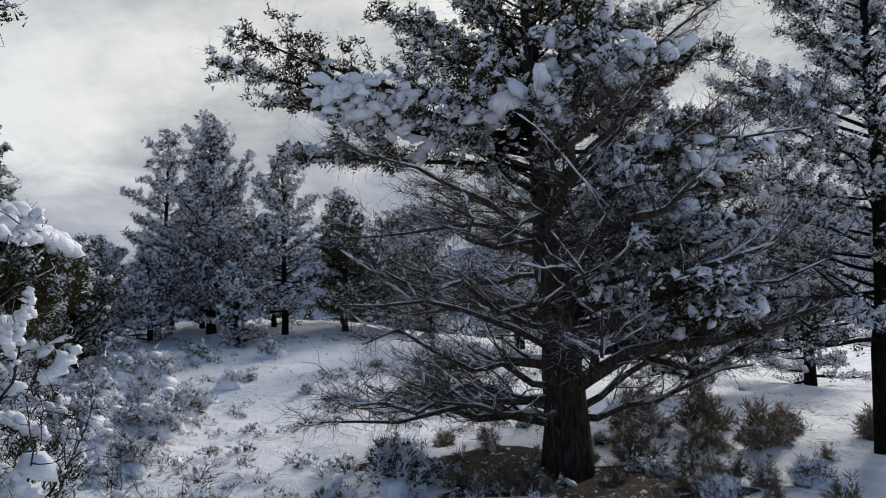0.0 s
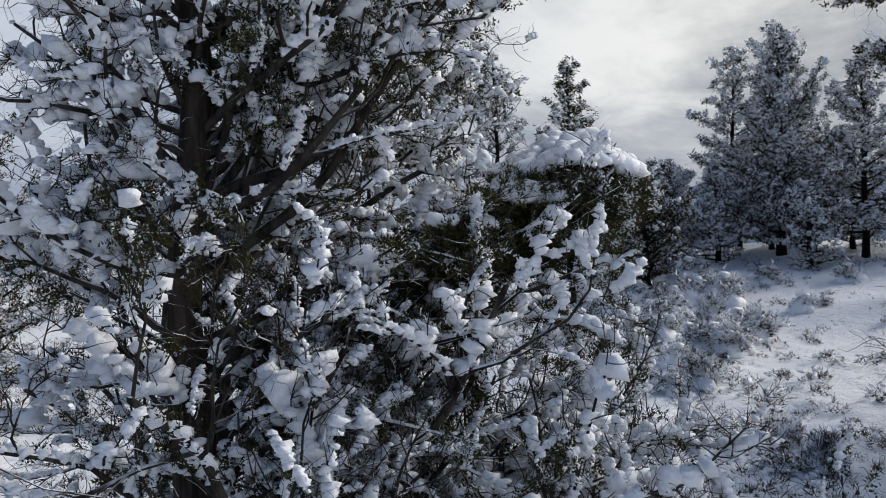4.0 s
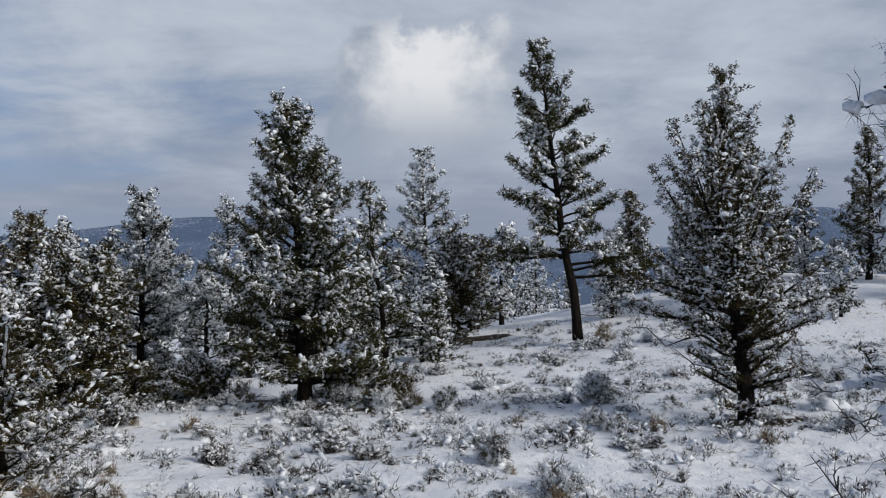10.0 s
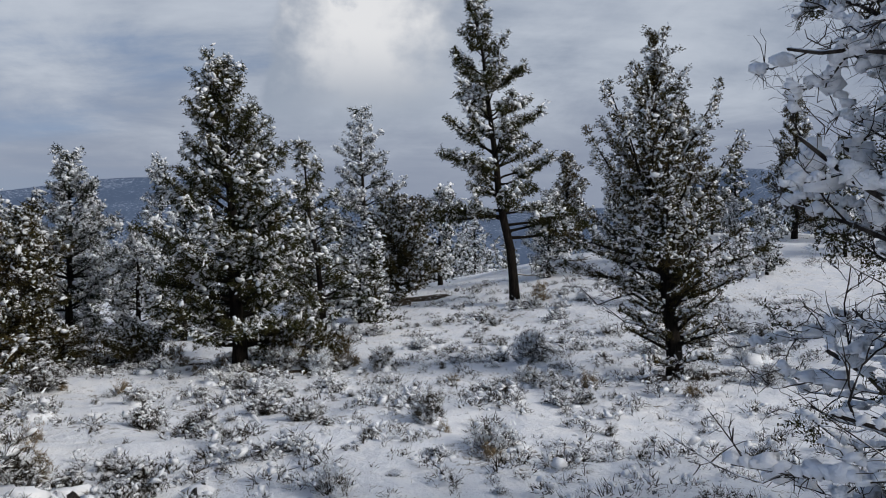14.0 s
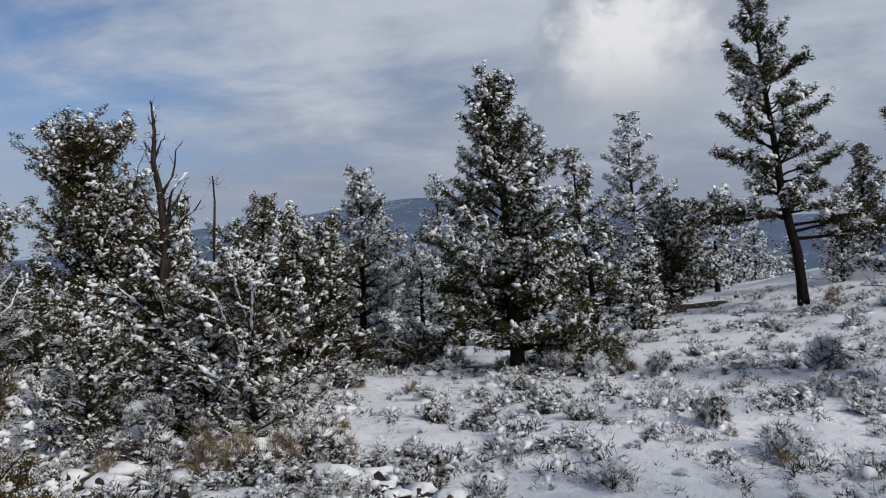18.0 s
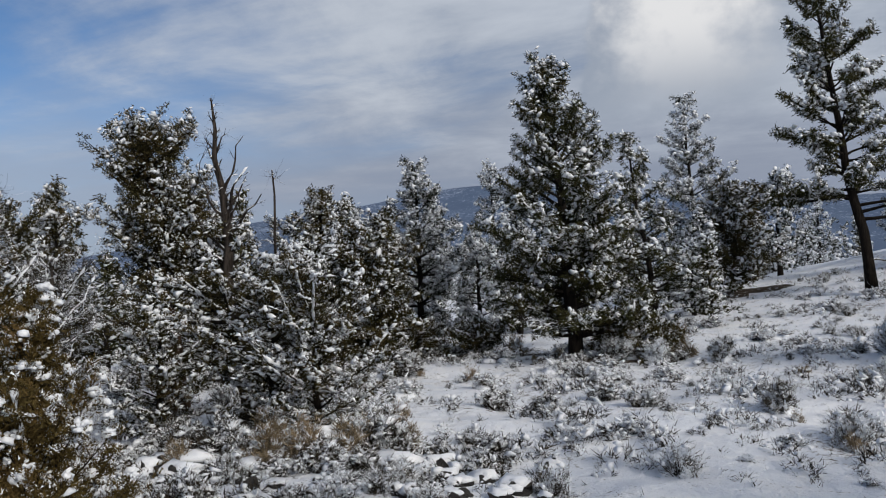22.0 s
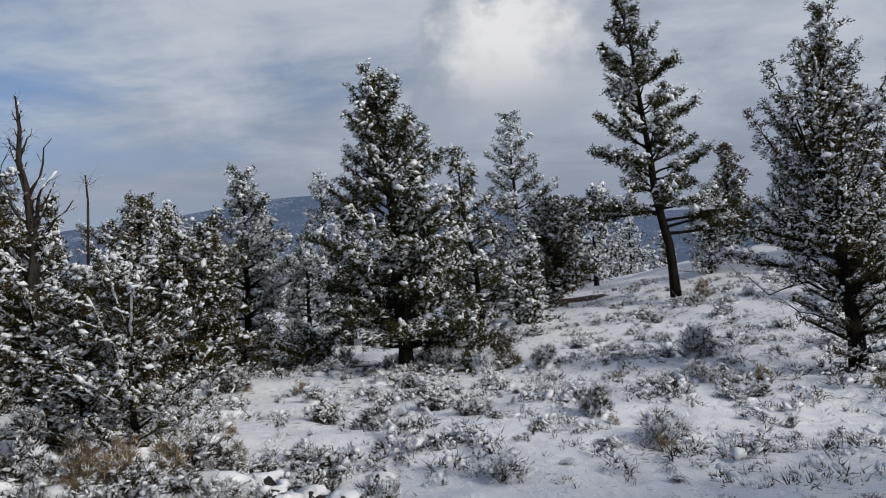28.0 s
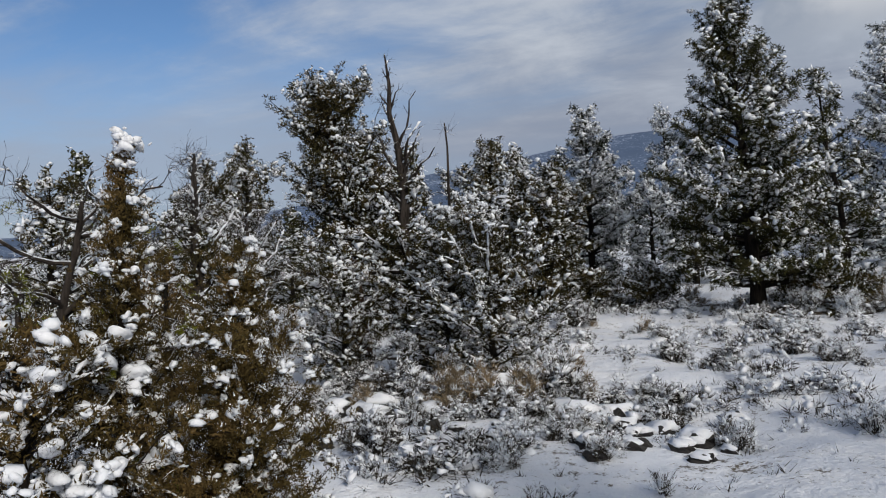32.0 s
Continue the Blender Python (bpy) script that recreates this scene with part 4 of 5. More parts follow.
grow("juniper_tree", -7.3, 6.9, 3.15, (0.07, 0.07), 0.09, {**LADEN, "size": 0.07, "lump": 0.045, "tufts": 13, "side": 10, "fat": 0.012}, 70, lambda u: 0.95 * (1 - u / 0.8) ** 0.5 if u < 0.74 else 0.2,
     "juniper with a dead spire and snow-covered lower boughs", 37, first=0.06, rise=(8, 62), top_bare=0.28, taper=0.5, bark=M_SNAG, dead_mat=M_SNAG,
     extra=[(0.62, 280, 0.6, 58, 0.2, BARE), (0.66, 100, 0.5, 62, 0.2, BARE), (0.58, 60, 0.7, 50, 0.2, BARE)])
DEAD_ST = {**BARE, "strip": 0.35, "fat": 0.009, "side": 8, "twigs": 3, "thin": 0.0035}
grow("dead_juniper", -7.9, 8.3, 2.5, (0.1, 0.1), 0.10, DEAD_ST, 46, oval(0.95, 0.6), "bare dead juniper with snow along every branch", 38, first=0.12, rise=(5, 60), category="dead tree", bark=M_DEAD)
grow("dead_juniper", -8.6, 7.4, 2.3, (-0.1, 0), 0.09, DEAD_ST, 40, oval(0.9, 0.6), "leafless grey juniper laden with thin snow", 39, first=0.12, rise=(5, 60), category="dead tree", bark=M_DEAD)
for i, (x, y, h, a) in enumerate(((-12.5, 13.5, 4.2, 1.2), (-11.2, 11.0, 3.4, 1.2), (-10.5, 8.5, 2.9, 1.1), (-14.5, 15.5, 4.4, 1.3), (-12.8, 9.0, 3.3, 1.2), (-9.6, 14.8, 3.6, 1.1), (-11.6, 17.0, 4.2, 1.2))):
    grow("juniper_tree", x, y, h, (0.1, 0), 0.11, {**LADEN, **SPARSE, "size": 0.12, "lump": 0.05, "tufts": 9, "load": 0.3}, 54, cone(a, 0.6, 0.05, 0.25), "frosted juniper in the hollow", 120 + i, first=0.04, rise=(5, 60), fine=False, group="junipers in the hollow")

# --- bronzed junipers close to the path
NEAR_BROWN = style(dust=0, side=22, bare=0.05, reach=0.42, tilt=(-10, 60), tufts=40, loose=0.025, lift=1.0, leaf=FINE_T, size=0.036, load=0.040, lump=0.019, lumps=LUMP_R, cluster=13, strip=0.02, fat=0.010, twigs=0, thin=0.0022, stout=0.55, joints=3)
grow("bronzed_juniper", -4.0, 3.12, 2.46, (0.05, 0.06), 0.045, {**NEAR_BROWN, "load": 0.05}, 84, lambda u: 0.55 * (1 - u) ** 0.8 + 0.06, "narrow bronze-green juniper spotted with snow lumps", 41, first=0.04, rise=(15, 70), sag=0.25, leaf_mat=M_BROWN, wood_mat=M_BARK,
     extra=[(0.97, 90, 0.14, 70, 0, {**NEAR_BROWN, "load": 0.16, "lump": 0.026})])
grow("bronzed_juniper", -3.55, 3.6, 1.72, (0.05, 0.04), 0.045, NEAR_BROWN, 84, lambda u: 0.62 * (1 - u) ** 0.6 + 0.06, "bushy bronze-green juniper with scattered snow lumps", 42, first=0.03, rise=(10, 66), sag=0.25, leaf_mat=M_BROWN, wood_mat=M_BARK)
grow("bronzed_juniper", -4.9, 4.3, 1.9, (0.0, 0.0), 0.045, {**NEAR_BROWN, "load": 0.05, "side": 16, "tufts": 26}, 56, lambda u: 0.6 * (1 - u) ** 0.6 + 0.05, "bronze-green juniper with snow on its boughs", 43, first=0.04, rise=(5, 60), sag=0.2, leaf_mat=M_BROWN, wood_mat=M_BARK, fine=False)
grow("laden_juniper", -3.95, 2.45, 1.45, (0.0, 0.0), 0.05, style(dust=0, side=13, bare=0.08, tufts=15, leaf=FINE_T, size=0.05, load=0.16, lump=0.040, lumps=LUMP_M, cluster=4, strip=0.2, fat=0.010, twigs=3, twig=0.12, twig_set=CURL_T, thin=0.0025, wob=0.2, stout=0.5), 56,
     oval(0.75, 0.4), "small juniper bent under thick lumps of snow", 45, first=0.05, rise=(5, 55), leaf_mat=M_BROWN)

# --- the near juniper beside the camera
NEAR = style(dust=0, round=6, side=13, bare=0.08, reach=0.40, tilt=(-25, 60), curl=0.1, thin=0.003, tufts=13, loose=0.03, lift=0.4, leaf=FINE_N, size=0.045, keep=0.42, fork=0.8, load=0.075, lump=0.036, lumps=LUMP_L, cluster=7,
             strip=0.6, fat=0.012, twigs=5, twig=0.15, twig_set=CURL_N, wob=0.24, stout=0.58)
CAPPED = {**NEAR, "keep": 1, "tufts": 66, "size": 0.028, "load": 0.020, "lump": 0.044, "lumps": LUMP_M, "cluster": 14, "wob": 0.05, "strip": 0.0, "bare": 0.3, "tilt": (-40, 20)}
GREEN = {**NEAR, "keep": 0.75, "load": 0.045, "tufts": 36, "strip": 0.4, "size": 0.034}


def near_side(h, u):
    return (0.60 if u > 0.28 else 0.85) if 160 < h < 360 else 1.0         # shorter on the side of the path


def ridge_of_snow(rng, pts, fat):
    """Overlapping lumps that lie along a stretch of a twig: their places and sizes."""
    run = np.linalg.norm(pts[-1] - pts[0])
    n = max(2, int(run / (fat * 0.62)))
    t = (np.arange(n) + rng.uniform(0, 1, n)) / n
    p = np.stack([np.interp(t, np.linspace(0, 1, len(pts)), pts[:, i]) for i in range(3)], -1)
    z = fat * np.exp(rng.normal(-0.05, 0.28, n).clip(-0.5, 0.35)) * (0.75 + 0.45 * np.sin(np.pi * t))
    p = p + rng.normal(0, fat * 0.36, p.shape) * np.array([1, 1, 0.4]) + UP * (z * 0.45)[:, None]
    return p, np.stack([z * rng.uniform(0.9, 1.6, n), z * rng.uniform(0.8, 1.2, n), z * rng.uniform(0.7, 1.0, n)], -1)


def fork(rng, p0, d, length, r0, depth, st, out):
    """A crooked bough that divides and divides again; adds wood, leaf places and snow rolls to out."""
    n = 8 if depth > 1 else 6
    d = d / np.linalg.norm(d)
    path, heads = [p0], []
    for k in range(n - 1):
        d = d + rng.normal(0, st["crook"], 3) + UP * st["up"]
        d /= np.linalg.norm(d)
        heads.append(d)
        path.append(path[-1] + d * length / (n - 1))
    path = np.array(path)
    out["wood"].append(tube(path, r0 * (1 - 0.62 * np.linspace(0, 1, n)), 7 if depth > 1 else 4, depth > 1))
    # snow in broken rolls on the flatter stretches and in the forks
    s = rng.uniform(0.05, 0.25)
    while s < 0.97:
        run = rng.uniform(0.06, 0.24) / length
        e = min(s + run, 1.0)
        pts = np.array([along(path, min(q, 0.999))[0] for q in np.linspace(s, e, 6)])
        steep = abs(pts[-1, 2] - pts[0, 2]) / (np.linalg.norm(pts[-1] - pts[0]) + 1e-6)
        if rng.uniform() < st["hold"] * (1.2 - 0.75 * steep) * (1 if depth else 0.5):
            fat = st["fat"] * np.exp(np.clip(rng.normal(-0.05, 0.3), -0.5, 0.4)) * (1.25 if depth else 0.8)
            out["snow"].append(ridge_of_snow(rng, pts, fat))
        s = e + rng.uniform(0.0, 0.10) / length
    if depth == 0:
        for _ in range(st["twigs"]):
            q, td = along(path, rng.uniform(0.2, 0.999))
            out["twig"].append((q, td / (np.linalg.norm(td) + 1e-9) + rng.normal(0, 0.6, 3) + UP * 0.2, st["twig"] * rng.uniform(0.6, 1.4)))
        if rng.uniform() < st["green"]:
            for _ in range(rng.integers(5, 11)):
                q, td = along(path, rng.uniform(0.25, 0.999))
                out["leaf"].append((q + rng.normal(0, 0.026, 3) - UP * 0.014, td / (np.linalg.norm(td) + 1e-9) + rng.normal(0, 0.7, 3)))
        return
    m = max(2, int(round(length * st["forks"] * (1.0 if depth > 1 else 1.6))))
    for k in range(m):
        q = 0.15 + 0.85 * (k + rng.uniform(0, 1)) / m
        at_q, td = along(path, min(q, 0.999))
        td = td / np.linalg.norm(td)
        away = np.cross(td, rng.normal(0, 1, 3))
        away /= np.linalg.norm(away) + 1e-9
        fork(rng, at_q, td * 0.75 + away * rng.uniform(0.5, 1.0), max(0.10, length * rng.uniform(0.30, 0.55) * (1.2 - 0.5 * q)), max(0.0028, r0 * (1 - 0.6 * q) * 0.55), depth - 1, st, out)


def old_branching_tree(name, x, y, height, lean, girth, st, limbs, prof, label, seed, extra=(), boughs=(), clumps=(), side=None, woods=None, leaves=None, leaf_size=0.026):
    """A gnarled tree whose limbs fork; boughs: limbs of the other, leafier sort."""
    rng = np.random.default_rng(seed)
    tree = thing(name, x, y, label, "tree")
    n = 14
    t = np.linspace(0, 1, n)
    wob = np.cumsum(rng.normal(0, 0.008, (n, 2)), 0) * height
    wob -= wob[0] + (wob[-1] - wob[0]) * t[:, None]
    stem = np.stack([lean[0] * t + wob[:, 0], lean[1] * t + wob[:, 1], height * t], -1)
    stem[0, 2] = -0.12
    rad = girth * (1 - t) ** 0.75 + 0.012
    rad[0] *= 1.3
    part("trunk", [tube(stem, rad * rng.uniform(0.93, 1.07, n), 14)], woods or M_TRUNK, tree, smooth=True)
    todo, turn = [], rng.uniform(0, 6.28)
    for k in range(limbs):
        u = 0.05 + 0.92 * (k + rng.uniform(0, 0.9)) / limbs
        turn += 2.4 + rng.normal(0, 0.3)
        todo.append((u, np.degrees(turn) % 360, prof(u) * rng.uniform(0.7, 1.15) * (side(np.degrees(turn) % 360, u) if side else 1), rng.uniform(8, 40), st))
    for u, h, ln, rise, s2 in todo + list(extra):
        q, _ = along(stem, u)
        a, r = np.radians(h), np.radians(rise)
        out = dict(wood=[], snow=[], leaf=[], twig=[])
        d = np.array([np.sin(a) * np.cos(r), np.cos(a) * np.cos(r), np.sin(r)])
        fork(rng, q, d, ln, min(girth * 0.55, 0.007 + 0.012 * ln), 2, s2, out)
        if out["twig"]:
            p, ax, sz = zip(*out["twig"])
            out["wood"] += scatter(CURL_N, rng, p, ax, np.array(sz))
        limb = part("limb", out["wood"], woods or M_GREYTWIG, tree)
        if out["leaf"]:
            p, ax = zip(*out["leaf"])
            part("foliage", scatter(FINE_T, rng, p, ax, leaf_size * rng.uniform(0.7, 1.3, len(p))), leaves or M_OLIVE, limb, kind="stuff")
        if out["snow"]:
            p, sz = (np.concatenate(k) for k in zip(*out["snow"]))
            part("snow", scatter(LUMP_R, rng, p, np.tile(UP, (len(p), 1)) + rng.normal(0, 0.35, p.shape), sz), M_SNOW, limb, smooth=True, kind="stuff")
    for u, (cx, cy, cz), (rx, ry, rz), caps in clumps:
        # a dense pad of foliage at the end of a limb, snow heaped on it
        q, _ = along(stem, u)
        c = np.array([cx - x, cy - y, cz - float(ground_z(x, y))])
        t = np.linspace(0, 1, 7)[:, None]
        limb = part("limb", [tube(q + (c - q) * t - UP * 0.12 * np.sin(np.pi * t) * (1 - t), np.linspace(0.026, 0.008, 7), 7)], M_GREYTWIG, tree)
        d = rng.normal(0, 1, (1500, 3))
        d /= np.linalg.norm(d, axis=1)[:, None]
        lobes = 0.78 + 0.5 * lattice_noise(d[:, 0] * 2.3 + 9 + d[:, 2] * 2.1, d[:, 1] * 2.3 + 9 - d[:, 2] * 1.7, seed)
        p = c + d * np.array([rx, ry, rz]) * (lobes * rng.uniform(0.35, 1, 1500) ** 0.5)[:, None]
        part("foliage", scatter(FINE_T, rng, p, d + rng.normal(0, 0.5, d.shape), 0.034 * rng.uniform(0.7, 1.3, 1500)), M_OLIVE, limb, kind="stuff")
        up = (d[:, 2] > 0.45) & (rng.uniform(size=1500) < caps)
        top = c + d[up] * np.array([rx, ry, rz]) * (lobes[up] * 1.02)[:, None]
        z = 0.026 * np.exp(rng.normal(0, 0.35, len(top)).clip(-0.6, 0.7))
        part("snow", scatter(LUMP_M, rng, top, np.tile(UP, (len(top), 1)) + rng.normal(0, 0.3, top.shape), np.stack([z * 1.4, z * 1.2, z], -1)), M_SNOW, limb, smooth=True, kind="stuff")
    for u, h, ln, rise, sag, s2 in boughs:
        q, _ = along(stem, u)
        wood, leaf, snow = bough(rng, q, np.radians(h), rise, ln, sag, 0.008 + 0.011 * ln, s2)
        limb = part("limb", wood, M_GREYTWIG, tree)
        part("foliage", leaf, M_OLIVE, limb, kind="stuff")
        part("snow", snow, M_SNOW, limb, smooth=True, kind="stuff")
    return tree


CROOK = dict(crook=0.24, up=0.08, hold=0.80, fat=0.015, twigs=2, twig=0.12, green=0.20, forks=6.4)
FULL = {**CROOK, "hold": 0.9, "fat": 0.0205, "green": 0.16, "twigs": 3}
LEAFY = {**CROOK, "green": 0.5, "hold": 0.80}
DENSE = {**CROOK, "green": 0.55, "hold": 0.90, "fat": 0.018}
HANG = {**GREEN, "wob": 0.06, "load": 0.02, "tufts": 62, "size": 0.027, "tilt": (-50, 20)}
old_branching_tree("near_juniper", 2.0, 2.4, 4.1, (-0.12, 0.05), 0.085, CROOK, 40, lambda u: 1.15 * (1 - 0.45 * u), "grey-barked juniper with crooked twigs and heavy rolls of snow", 51, side=near_side,
     extra=[(0.04, 118, 2.1, 40, FULL), (0.05, 140, 1.8, 36, FULL), (0.03, 95, 1.8, 46, FULL), (0.08, 112, 1.9, 14, FULL), (0.10, 150, 1.6, 14, CROOK), (0.13, 105, 1.8, 16, FULL), (0.18, 128, 1.7, 22, FULL), (0.22, 110, 1.5, 26, FULL),
            (0.30, 120, 1.4, 20, CROOK), (0.36, 100, 1.3, 22, FULL), (0.05, 170, 1.2, 50, CROOK), (0.04, 75, 1.5, 55, FULL), (0.06, 128, 1.5, 24, FULL), (0.04, 105, 1.6, 8, CROOK), (0.03, 120, 2.2, 10, FULL), (0.05, 110, 2.1, 22, FULL), (0.06, 124, 2.0, 30, FULL), (0.04, 132, 1.9, 16, FULL), (0.09, 100, 2.0, 24, FULL), (0.14, 116, 2.0, 12, FULL), (0.20, 118, 1.9, 8, FULL), (0.26, 108, 1.8, 10, FULL), (0.30, 116, 1.8, 6, LEAFY), (0.16, 92, 1.7, 18, FULL), (0.24, 88, 1.5, 16, FULL),
            (0.58, 300, 0.75, 30, FULL), (0.50, 285, 0.72, 26, FULL), (0.64, 310, 0.7, 30, FULL), (0.45, 295, 0.72, 32, FULL), (0.70, 290, 0.65, 34, FULL), (0.40, 305, 0.7, 24, FULL), (0.54, 320, 0.62, 26, FULL), (0.48, 315, 0.66, 36, FULL), (0.60, 270, 0.7, 36, FULL),
            (0.20, 318, 0.85, 12, FULL), (0.16, 305, 0.95, 24, FULL), (0.12, 300, 1.0, 30, FULL), (0.08, 312, 1.15, 26, FULL), (0.10, 325, 1.1, 24, FULL), (0.06, 290, 1.0, 36, CROOK), (0.15, 335, 1.0, 24, CROOK), (0.05, 325, 0.85, 16, FULL),
            (0.62, 170, 0.9, 25, LEAFY), (0.75, 130, 1.1, 22, LEAFY), (0.52, 160, 0.9, 20, LEAFY), (0.68, 90, 1.2, 18, LEAFY), (0.48, 240, 0.5, 25, LEAFY), (0.56, 30, 1.0, 20, LEAFY), (0.40, 60, 1.2, 20, LEAFY), (0.60, 118, 1.3, 24, LEAFY), (0.66, 105, 1.4, 16, LEAFY), (0.72, 125, 1.3, 14, LEAFY), (0.80, 112, 1.2, 12, LEAFY), (0.86, 140, 1.1, 12, LEAFY), (0.56, 135, 1.4, 16, LEAFY), (0.52, 300, 0.74, 34, FULL), (0.58, 320, 0.62, 28, FULL), (0.62, 285, 0.70, 30, FULL), (0.68, 305, 0.66, 24, FULL), (0.74, 315, 0.6, 16, FULL), (0.56, 275, 0.8, 36, FULL), (0.72, 275, 0.75, 20, FULL), (0.52, 115, 1.4, 36, FULL), (0.58, 100, 1.4, 32, FULL), (0.54, 125, 1.5, 28, FULL), (0.64, 118, 1.4, 22, FULL), (0.54, 112, 1.15, 30, DENSE), (0.50, 122, 1.2, 36, DENSE), (0.60, 106, 1.1, 20, DENSE), (0.64, 120, 1.2, 16, DENSE), (0.70, 128, 1.1, 10, DENSE), (0.62, 80, 1.3, 10, LEAFY), (0.70, 70, 1.2, 8, LEAFY), (0.78, 95, 1.3, 4, LEAFY), (0.84, 75, 1.1, 4, LEAFY), (0.90, 110, 1.2, 0, LEAFY), (0.92, 85, 1.0, 4, FULL), (0.50, 90, 1.4, 16, FULL), (0.46, 75, 1.2, 14, FULL), (0.74, 110, 1.5, 4, FULL)],
     clumps=[(0.34, (3.43, 1.79, 2.14), (0.36, 0.34, 0.22), 0.75), (0.36, (3.20, 1.95, 2.02), (0.30, 0.30, 0.20), 0.5), (0.32, (2.90, 2.05, 1.92), (0.30, 0.28, 0.20), 0.4)],
     boughs=[(0.44, 116, 1.5, 28, 0.0, CAPPED), (0.42, 114, 1.95, 22, 0.0, HANG), (0.38, 118, 1.75, 17, 0.0, HANG), (0.40, 108, 1.75, 19, 0.0, HANG)])

BONY = dict(crook=0.34, up=0.05, hold=0.10, fat=0.011, twigs=3, twig=0.16, green=0.22, forks=5.0)
old_branching_tree("old_juniper", -4.75, 2.75, 2.25, (0.35, 0.5), 0.032, BONY, 20, lambda u: 0.95 - 0.25 * u, "gnarled leafless juniper with yellow-green lichen and snow", 44, woods=M_SNAG, leaves=M_LICHEN, leaf_size=0.022,
                   extra=[(0.70, 60, 0.9, 42, BONY), (0.60, 25, 0.9, 36, BONY), (0.82, 45, 0.75, 40, BONY), (0.45, 50, 1.0, 25, {**BONY, "hold": 0.4}), (0.30, 60, 0.9, 15, {**BONY, "hold": 0.6})])

# --- the large junipers of the east side
BIG = style(stout=0.65, dust=1.0, cap=0.74, clods=2, side=6.5, bare=0.28, reach=0.34, tufts=9.5, lift=0.9, size=0.10, load=0.24, lump=0.058, cluster=2, lumps=LUMP_S, thin=0.005, twigs=2, twig=0.3, twig_set=CURL_B)
DARK = {**BARE, "dark": True, "strip": 0.40, "fat": 0.009, "twigs": 7, "twig": 0.40, "side": 6.5, "stout": 0.6, "wob": 0.20, "reach": 0.36, "curl": 0.22, "twig_set": CURL_B, "thin": 0.005}
THICK = {**DARK, "stout": 1.25, "wob": 0.16, "round": 7}
FROSTED = {**BIG, "clods": 3, "cap": 0.9, "bare": 0.3, "inner": 0.2, "twigs": 4, "strip": 0.4, "fat": 0.010}
HEAVY = {**BIG, "load": 9.0, "lump": 0.105, "lumps": LUMP_M, "cluster": 5, "dust": 0.9, "cap": 0.75}
dead_ring = [(0.09 + 0.40 * k / 34, 137.5 * k + 20, (3.5 - 0.6 * k / 34) * (0.8 + 0.04 * ((k * 7) % 11)), 17 - 9 * k / 34, -0.07 + 0.10 * k / 34, THICK if k % 4 == 0 else DARK) for k in range(34)]
grow("large_juniper", 12.4, -1.2, 8.6, (0.1, -0.2), 0.40, BIG, 84, lambda u: 2.9 * (1.02 - u) ** 0.30, "big old juniper with snowy upper boughs and dead lower branches", 61, bark=M_TRUNK, first=0.46, rise=(4, 42), sag=0.05,
     extra=dead_ring + [(0.11, 350, 3.8, 16, -0.08, DARK), (0.13, 325, 3.9, 14, -0.06, DARK), (0.10, 190, 2.8, 22, -0.04, DARK),
            (0.62, 185, 3.0, 14, 0.02, BIG), (0.70, 178, 2.9, 18, 0.02, BIG), (0.78, 190, 2.6, 22, 0.02, BIG), (0.54, 180, 3.2, 8, 0.0, DARK), (0.60, 190, 3.3, 12, 0.0, DARK), (0.68, 176, 3.0, 16, 0.0, DARK), (0.80, 184, 2.5, 26, 0.0, DARK), (0.34, 190, 2.7, 6, 0, FROSTED), (0.28, 185, 2.9, 2, 0.0, FROSTED), (0.22, 205, 2.6, 4, 0.0, FROSTED), (0.25, 178, 3.0, 6, 0.0, FROSTED), (0.40, 182, 3.0, 8, 0.0, FROSTED), (0.46, 192, 2.8, 8, 0.0, FROSTED), (0.50, 205, 2.6, 10, 0.0, FROSTED), (0.38, 215, 2.2, 4, 0.0, HEAVY), (0.42, 200, 2.6, 6, 0, BIG), (0.30, 175, 3.2, 0, 0, FROSTED),
            (0.56, 345, 4.6, 14, 0.04, {**BIG, "load": 0.4, "bare": 0.35}), (0.60, 335, 4.4, 14, 0.02, {**BIG, "bare": 0.3}), (0.54, 320, 3.4, 8, 0.0, HEAVY), (0.57, 300, 2.7, 6, 0.0, HEAVY), (0.56, 270, 2.3, 6, 0.0, HEAVY), (0.60, 240, 2.4, 8, 0.0, HEAVY), (0.64, 255, 2.3, 14, 0.0, HEAVY), (0.58, 350, 3.9, 10, -0.05, {**BIG, "bare": 0.45, "tufts": 14}), (0.52, 352, 3.6, 10, -0.08, {**BIG, "bare": 0.45, "tufts": 14})]
     + [(0.20 + 0.021 * k, 170 + (k * 53) % 90, 2.2 + 0.13 * ((k * 5) % 8), 4 + (k * 3) % 9, -0.02, HEAVY if k in (4, 11) else FROSTED) for k in range(14)])
grow("large_juniper", 12.6, -5.8, 8.4, (-0.2, -0.4), 0.17, {**BIG, "load": 0.36, "lump": 0.065}, 96, oval(2.1, 0.5), "tall juniper with snow-loaded boughs and a dark trunk", 62, fine=False, first=0.22, rise=(0, 45), dead_below=0.27, leaf_mat=M_HOAR_LIT,
     extra=[(0.2, 340, 2.4, 0, 0, {**BIG, "load": 0.4}), (0.24, 300, 2.2, 0, 0, {**BIG, "load": 0.4}), (0.28, 20, 2.4, 0, 0, {**BIG, "load": 0.4})])
E_SP = {**LADEN, **SPARSE, "dust": 0.95, "size": 0.14, "lump": 0.065, "load": 0.45, "tufts": 8}
